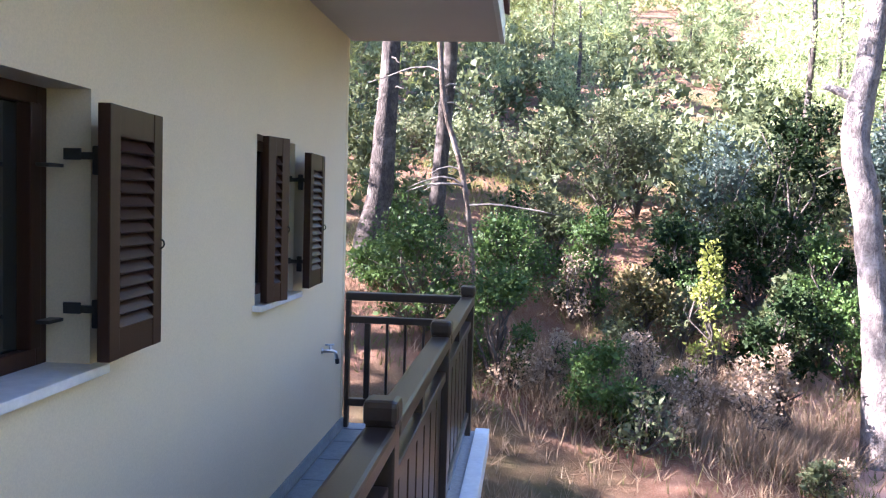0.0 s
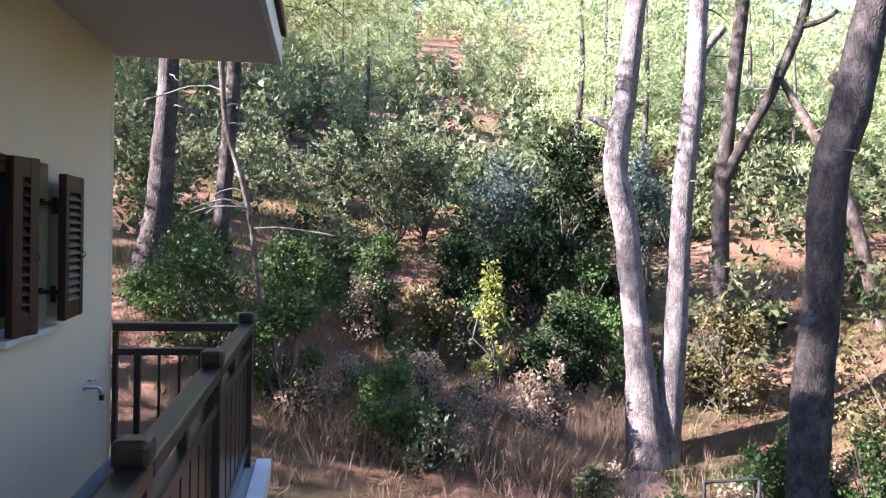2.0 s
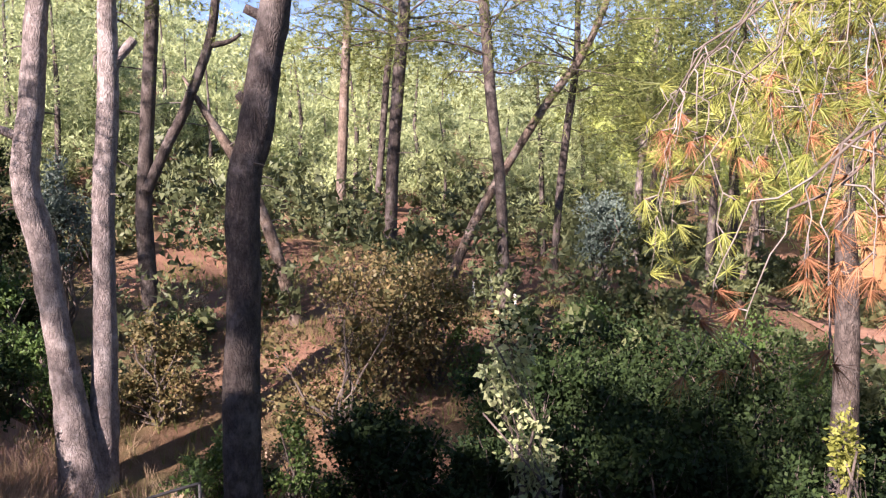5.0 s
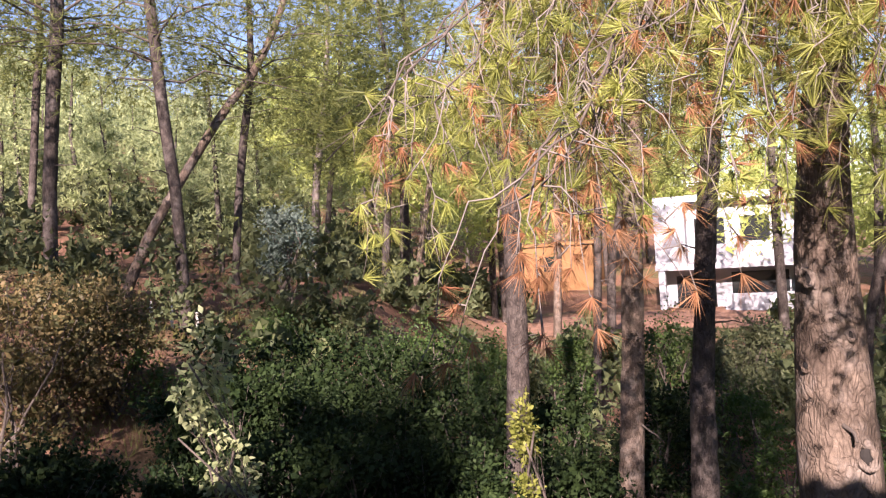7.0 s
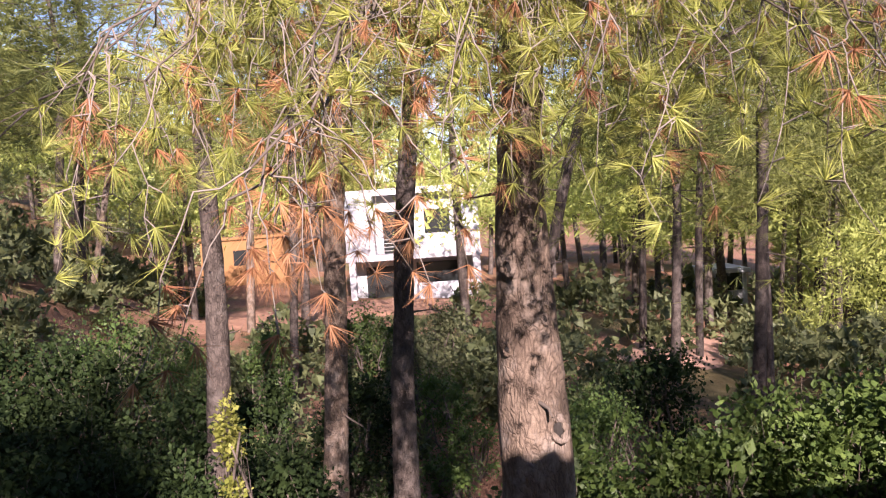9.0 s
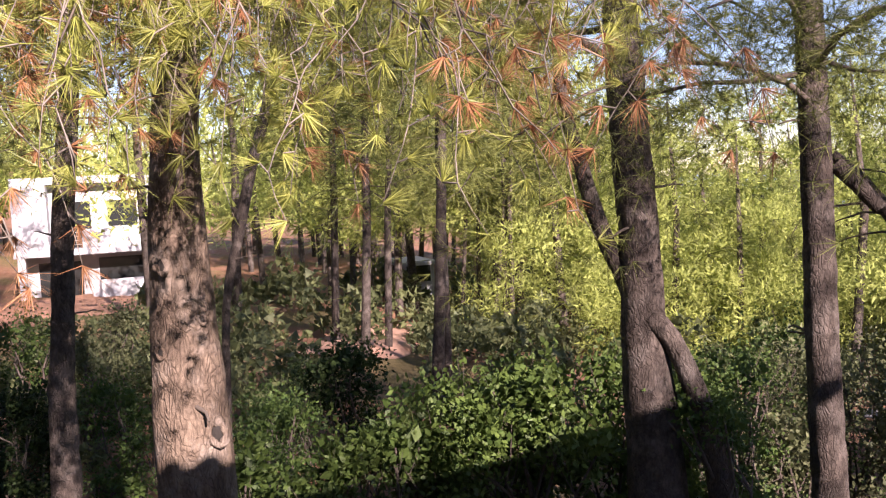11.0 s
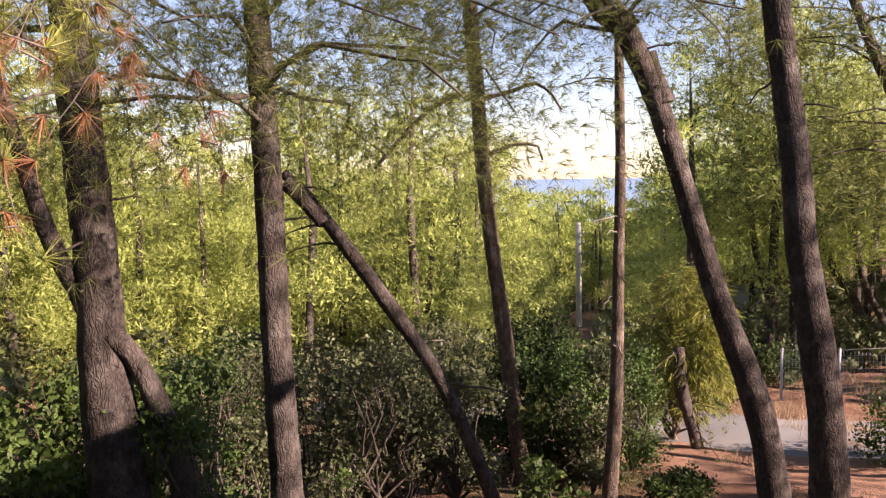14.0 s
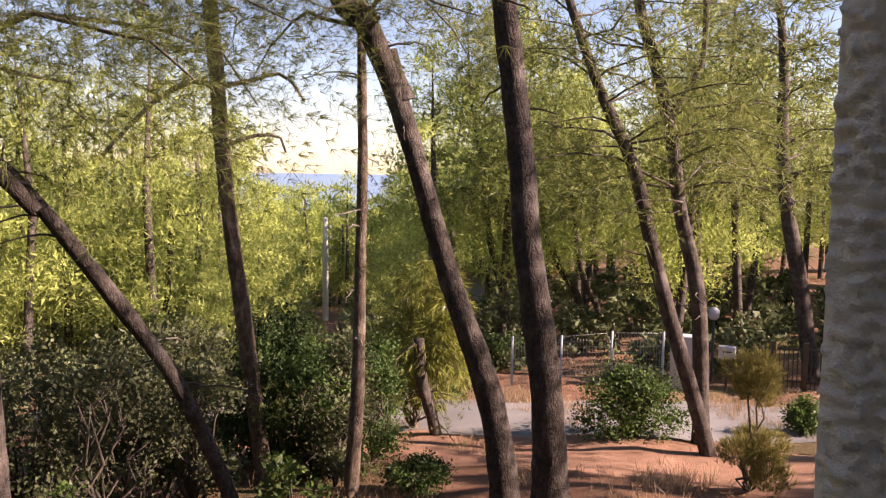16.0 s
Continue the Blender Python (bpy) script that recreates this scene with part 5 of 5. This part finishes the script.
far_woods("valley_scrub", "low scrub under the pines", 18, 330, 56, 160, 12.5, 45, 520, 0.13, 0.7, 2.0, M_SCRUB, False, low=0.05, wide_k=0.6, cat="scrub", n_l=14, sprig=0.2, puff=0.25)
far_woods("plain_scrub", "low scrub beyond the lane", 19, 130, 140, 192, 22, 50, 480, 0.17, 0.8, 2.2, M_SCRUB, False, low=0.05, wide_k=0.6, cat="scrub", n_l=14, sprig=0.2, puff=0.25)

# ---- grass and dry weeds ----


def grass(name, label, seed, count, az0, az1, r0, r1, mat, h, patches):
    rng = np.random.default_rng(seed)
    a = np.radians(rng.uniform(az0, az1, patches))
    r = np.sqrt(rng.uniform(r0 ** 2, r1 ** 2, patches))
    per = count // patches
    cx = np.repeat(r * np.sin(a), per) + rng.normal(0, 0.32, per * patches)
    cy = np.repeat(r * np.cos(a), per) + rng.normal(0, 0.32, per * patches)
    c = np.column_stack([cx, cy, land(cx, cy) - 0.02])
    d = unit(rng.standard_normal((len(c), 3)) * 0.38 + (0, 0, 1))
    t = needle_tris(rng, c, d, 3, h, 0.012, 0.25)
    tagged(soup(name, t, mat), label, "grass", kind="stuff")


grass("dry_grass", "dry straw-coloured grass tufts on the forest floor", 21, 3000, -12, 28, 7.5, 15, M_GRASS, 0.28, 60)
grass("tall_dry_grass", "tall sunlit straw-coloured grass", 22, 3200, 2, 20, 9.8, 11.8, M_GRASS, 0.62, 14)
grass("weedy_grass", "greenish weeds and grass on the forest floor", 23, 5200, -12, 60, 6, 20, M_GREENGRASS, 0.26, 120)
grass("slope_grass", "dry grass and stalks on the slope", 25, 5000, -12, 62, 12, 26, M_GREENGRASS, 0.34, 150)
grass("roadside_grass", "dry grass beside the road", 24, 9000, 140, 192, 8, 30, M_GRASS, 0.30, 110)

# ---- path, road and clearing ----


def strip(name, pts, mat, label, cat, lift=0.03):
    """A band along a run of (x, y, half width), laid on the ground."""
    run = spline([(x, y, 0, w) for x, y, w in pts], 0.5)
    d = np.gradient(run[:, :2], axis=0)
    d /= np.linalg.norm(d, axis=1)[:, None]
    n = np.column_stack([-d[:, 1], d[:, 0]])
    k = 9
    rows = []
    for i, s in enumerate(np.linspace(-1, 1, k)):
        wob = 0.12 * np.sin(np.arange(len(run)) * 0.9 + i) * abs(s)
        q = run[:, :2] + n * (run[:, 3:4] * s * (1 + wob[:, None]))
        rows.append(np.column_stack([q, land(q[:, 0], q[:, 1]) + lift * (1 - 0.9 * s ** 6)]))
    V = np.stack(rows, 1)
    verts = V.reshape(-1, 3)
    faces = [(i * k + j, i * k + j + 1, (i + 1) * k + j + 1, (i + 1) * k + j) for i in range(len(run) - 1) for j in range(k - 1)]
    ob = shell(name, verts, [f[::-1] for f in faces], mat)
    return tagged(ob, label, cat, kind="structure")


strip("path", [(3.4, 8.0, 0.5), (3.9, 10.0, 0.55), (4.2, 11.6, 0.5), (4.0, 13.0, 0.4)], M_PATH, "beaten red-earth footpath beside the pines", "path", 0.025)
strip("road", [(16, -18.6, 1.9), (11, -17.0, 1.9), (6, -16.4, 1.9), (1.5, -17.0, 1.9), (-3, -18.8, 1.9), (-9, -23, 1.9)], M_ASPHALT, "worn pale asphalt lane in dappled sun", "road", 0.05)
strip("road_verge", [(9, -13.4, 1.1), (5.5, -13.6, 1.4), (2, -13.6, 1.5), (-2, -13.2, 1.6), (-6, -13, 1.6)], M_CLAY, "bare sunlit red earth beside the lane", "bare earth", 0.035)
strip("clearing", [(30, 12, 3.0), (36, 8, 4.5), (40, 3, 5.0), (40, -3, 4.0)], M_CLAY, "bare red clay clearing before the white house", "clearing", 0.06)
strip("track", [(22, -4.5, 1.4), (27, -8.5, 1.8), (30, -13.0, 2.0), (32, -17, 2.0)], M_PATH, "sunlit earth track among the pines", "track", 0.05)


def white_house():
    h = empty("white_house", 45, 2.3, -3.7)

    def b(nm, lo, hi, m=M_CONCRETE, bev=0.02, label=""):
        return block(nm, lo, hi, m, h, bev, label)

    # y runs along the front, x into the house
    ground = b("ground_floor", (1.2, -3.4, -0.4), (8.0, 3.4, 2.6))
    upper = b("upper_floor", (0.9, -3.3, 2.9), (8.0, 3.4, 6.1))
    b("roof", (0.1, -3.6, 6.1), (8.3, 3.7, 6.45), M_CONCRETE, 0.03, "flat white roof slab")
    b("balcony_floor", (-0.4, -3.6, 2.6), (1.2, 3.7, 2.9))
    b("balcony_parapet", (-0.4, -3.55, 2.9), (-0.25, 0.6, 3.85))
    b("side_wall", (-0.3, 2.1, 2.9), (0.9, 3.65, 6.1))
    b("side_wall", (-0.1, -3.55, 3.9), (0.9, -2.5, 6.1))
    b("column", (-0.35, -3.5, -0.4), (0.0, -3.1, 2.6))
    b("column", (-0.35, 3.2, -0.4), (0.0, 3.55, 2.6))
    b("garden_wall", (-0.6, -3.4, -0.6), (-0.4, 0.3, 1.3))
    for nm, lo, hi in (("door", (0.86, 0.2, 2.9), (0.895, 1.7, 5.2)), ("window", (0.86, -2.0, 3.9), (0.895, -0.6, 5.2)),
                       ("window", (1.16, 0.8, 0.4), (1.195, 2.8, 2.2)), ("garage_door", (1.16, -2.8, -0.3), (1.195, 0.0, 2.3))):
        b(nm, lo, hi, M_GLASS, 0.0).parent = upper if lo[2] > 2.5 else ground
    for k in range(4):
        b("railing_bar", (-0.34, 0.62, 3.1 + 0.2 * k), (-0.30, 2.1, 3.13 + 0.2 * k), M_METAL, 0.0)
    tagged(h, "white flat-roofed two-storey house in the sun", "house")


def small_building(name, x, y, wx, wy, hh, wall, label, roof=True):
    g = float(land(x, y))
    h = empty(name, x, y, g)
    block("wall", (-wx / 2, -wy / 2, -0.5), (wx / 2, wy / 2, hh), wall, h, 0.02)
    if roof:
        bm = bmesh.new()
        a = [bm.verts.new(v) for v in ((-wx / 2 - 0.4, -wy / 2 - 0.4, hh), (wx / 2 + 0.4, -wy / 2 - 0.4, hh), (wx / 2 + 0.4, wy / 2 + 0.4, hh), (-wx / 2 - 0.4, wy / 2 + 0.4, hh))]
        r = [bm.verts.new(v) for v in ((0, -wy / 2 - 0.4, hh + 1.2), (0, wy / 2 + 0.4, hh + 1.2))]
        bm.faces.new(a[::-1])
        bm.faces.new((a[0], a[1], r[0])), bm.faces.new((a[2], a[3], r[1]))
        bm.faces.new((a[1], a[2], r[1], r[0])), bm.faces.new((a[3], a[0], r[0], r[1]))
        part("roof", bm, M_ROOFTILE, h)
    else:
        block("roof", (-wx / 2 - 0.15, -wy / 2 - 0.15, hh), (wx / 2 + 0.15, wy / 2 + 0.15, hh + 0.18), wall, h, 0.02)
    block("window", (-wx / 2 - 0.01, -0.6, 1.0), (-wx / 2 + 0.1, 0.6, 2.0), M_GLASS, h)
    block("window", (-0.6, wy / 2 - 0.1, 1.0), (0.6, wy / 2 + 0.01, 2.0), M_GLASS, h)
    tagged(h, label, "house")


white_house()
small_building("ochre_house", 57.5, 14.0, 6, 5.5, 2.7, M_OCHRE, "low ochre-walled building behind the clearing", False)
small_building("white_shed", 39.5, -12.2, 3, 1.6, 1.8, M_CONCRETE, "small white shed among the pines", False)
small_building("tiled_house", 10.0, -43.0, 5, 4, 2.0, M_CONCRETE, "white house with red tiled roof behind trees")


def utility_pole():
    x, y = 19.4, -40.7
    g = float(land(x, y))
    p = empty("utility_pole", x, y, g)
    v, f = tube_data([(0, 0, -0.3, 0.17), (0.02, 0, 4, 0.15), (0.03, 0, -1.0 - g, 0.12)], 12)
    shell("shaft", v, f, M_POLE, p)
    for k in range(5):
        z = -1.6 - g - 0.55 * k
        v, f = tube_data([(0, 0, z, 0.03), (-0.28, 0.06, z + 0.02, 0.03), (-0.30, 0.06, z + 0.16, 0.06)], 8)
        shell("insulator", v, f, M_POLE, p)
    tagged(p, "weathered pale utility pole with insulators", "utility pole")
    runs = []
    for k in range(3):
        z = -1.5 - 0.55 * k
        runs.append(spline([(x - 0.3, y, z, 0.012), (8, -31, z - 0.7, 0.012), (-9, -22, z + 0.1, 0.012)], 1.0))
    for r in runs:
        w = tubes("overhead_wire", [r], M_IRON, None, 4)
        tagged(w, "thin black overhead wire from the pole", "wire", group="overhead wires")


utility_pole()


def wire_fence():
    a, b = np.array([4.6, -20.6]), np.array([0.9, -21.0])
    g0 = float(land(*a))
    fnc = empty("wire_fence", a[0], a[1], g0)
    n = 4
    tops = []
    for k in range(n):
        q = a + (b - a) * k / (n - 1)
        g = float(land(*q))
        hh = 1.25 if k < 2 else 1.45
        v, f = tube_data([(q[0] - a[0], q[1] - a[1], g - g0 - 0.1, 0.035), (q[0] - a[0], q[1] - a[1], g - g0 + hh, 0.033)], 8)
        shell("post", v, f, M_CONCRETE, fnc)
        tops.append((q[0] - a[0], q[1] - a[1], g - g0, hh))
    for p, q in zip(tops[:-1], tops[1:]):
        runs = []
        for i in range(9):
            u = i / 8
            runs.append([(p[0], p[1], p[2] + 0.08 + u * (p[3] - 0.12), 0.004), (q[0], q[1], q[2] + 0.08 + u * (q[3] - 0.12), 0.004)])
        for i in range(16):
            u = i / 16
            x, y, z = p[0] + (q[0] - p[0]) * u, p[1] + (q[1] - p[1]) * u, p[2] + (q[2] - p[2]) * u
            runs.append([(x, y, z + 0.08, 0.004), (x, y, z + p[3] - 0.05, 0.004)])
        tubes("mesh_panel", [np.array(r) for r in runs], M_METAL, fnc, 4)
    tagged(fnc, "galvanised wire mesh fence with pale posts", "fence")


wire_fence()


def gate_group():
    g = float(land(0.45, -21.1))
    p = block("gate_pillar", (-0.28, -0.25, -0.2), (0.28, 0.25, 1.35), M_CONCRETE, None, 0.03)
    p.location = (0.45, -21.3, g)
    tagged(p, "white rendered gate pillar by the lane", "gate pillar")
    g = float(land(-0.6, -21.2))
    m = empty("mailbox", -0.6, -21.2, g)
    block("stake", (-0.03, -0.03, -0.1), (0.03, 0.03, 0.85), M_IRON, m, 0.004)
    block("box", (-0.2, -0.13, 0.85), (0.2, 0.13, 1.15), M_CONCRETE, m, 0.03)
    block("slot", (-0.1, 0.13, 1.02), (0.1, 0.135, 1.05), M_IRON, m)
    tagged(m, "pale grey mailbox on a stake", "mailbox")
    for x, y in ((-0.27, -22.4), (7.6, -24.0)):
        g = float(land(x, y))
        l = empty("garden_lamp", x, y, g)
        v, f = tube_data([(0, 0, -0.1, 0.035), (0, 0, 1.6, 0.03)], 8)
        shell("stem", v, f, M_IRON, l)
        v, f = tube_data([(0, 0, 1.6, 0.08), (0, 0, 1.66, 0.13), (0, 0, 1.85, 0.14), (0, 0, 1.92, 0.06)], 12)
        shell("shade", v, f, M_CONCRETE, l)
        tagged(l, "small garden lamp with pale shade on a black stem", "lamp", group="garden lamps")
    g0 = float(land(-1.7, -22))
    gt = empty("metal_gate", -1.7, -22, g0)
    for x in (0, -0.75, -1.5):
        block("post", (x - 0.06, -0.06, -0.15), (x + 0.06, 0.06, 1.25), M_RAIL, gt, 0.01)
    for z in (0.25, 1.05):
        block("rail", (-1.5, -0.02, z), (0, 0.02, z + 0.05), M_IRON, gt)
    for k in range(14):
        x = -0.05 - k * 0.105
        block("bar", (x - 0.012, -0.012, 0.1), (x + 0.012, 0.012, 1.12), M_IRON, gt)
    tagged(gt, "dark metal garden gate with square posts", "gate")


gate_group()


def pegs():
    for x, y in ((12.6, 12.9), (13.5, 11.95), (13.75, 11.65), (14.1, 11.3)):
        g = float(land(x, y))
        v, f = tube_data([(0, 0, -0.1, 0.035), (0.02, 0, 0.45, 0.03)], 8)
        p = shell("marker_peg", v, f, M_POLE)
        p.location = (x, y, g)
        tagged(p, "short pale wooden peg on the bank", "peg", group="marker pegs")


pegs()


def pipe_rail():
    x, y = 4.0, 8.0
    g = float(land(x, y))
    r = empty("path_handrail", x, y, g)
    for nm, run in (("bar", [(0, 0, 0.58, 0.018), (0.45, -0.2, 0.66, 0.018), (0.5, -0.22, 0.66, 0.018)]), ("leg", [(0.48, -0.22, -0.1, 0.018), (0.48, -0.22, 0.66, 0.018)]), ("leg", [(0, 0, -0.1, 0.018), (0, 0, 0.58, 0.018)])):
        v, f = tube_data(run, 8)
        shell(nm, v, f, M_IRON, r)
    tagged(r, "low black metal handrail beside the path", "handrail")


pipe_rail()
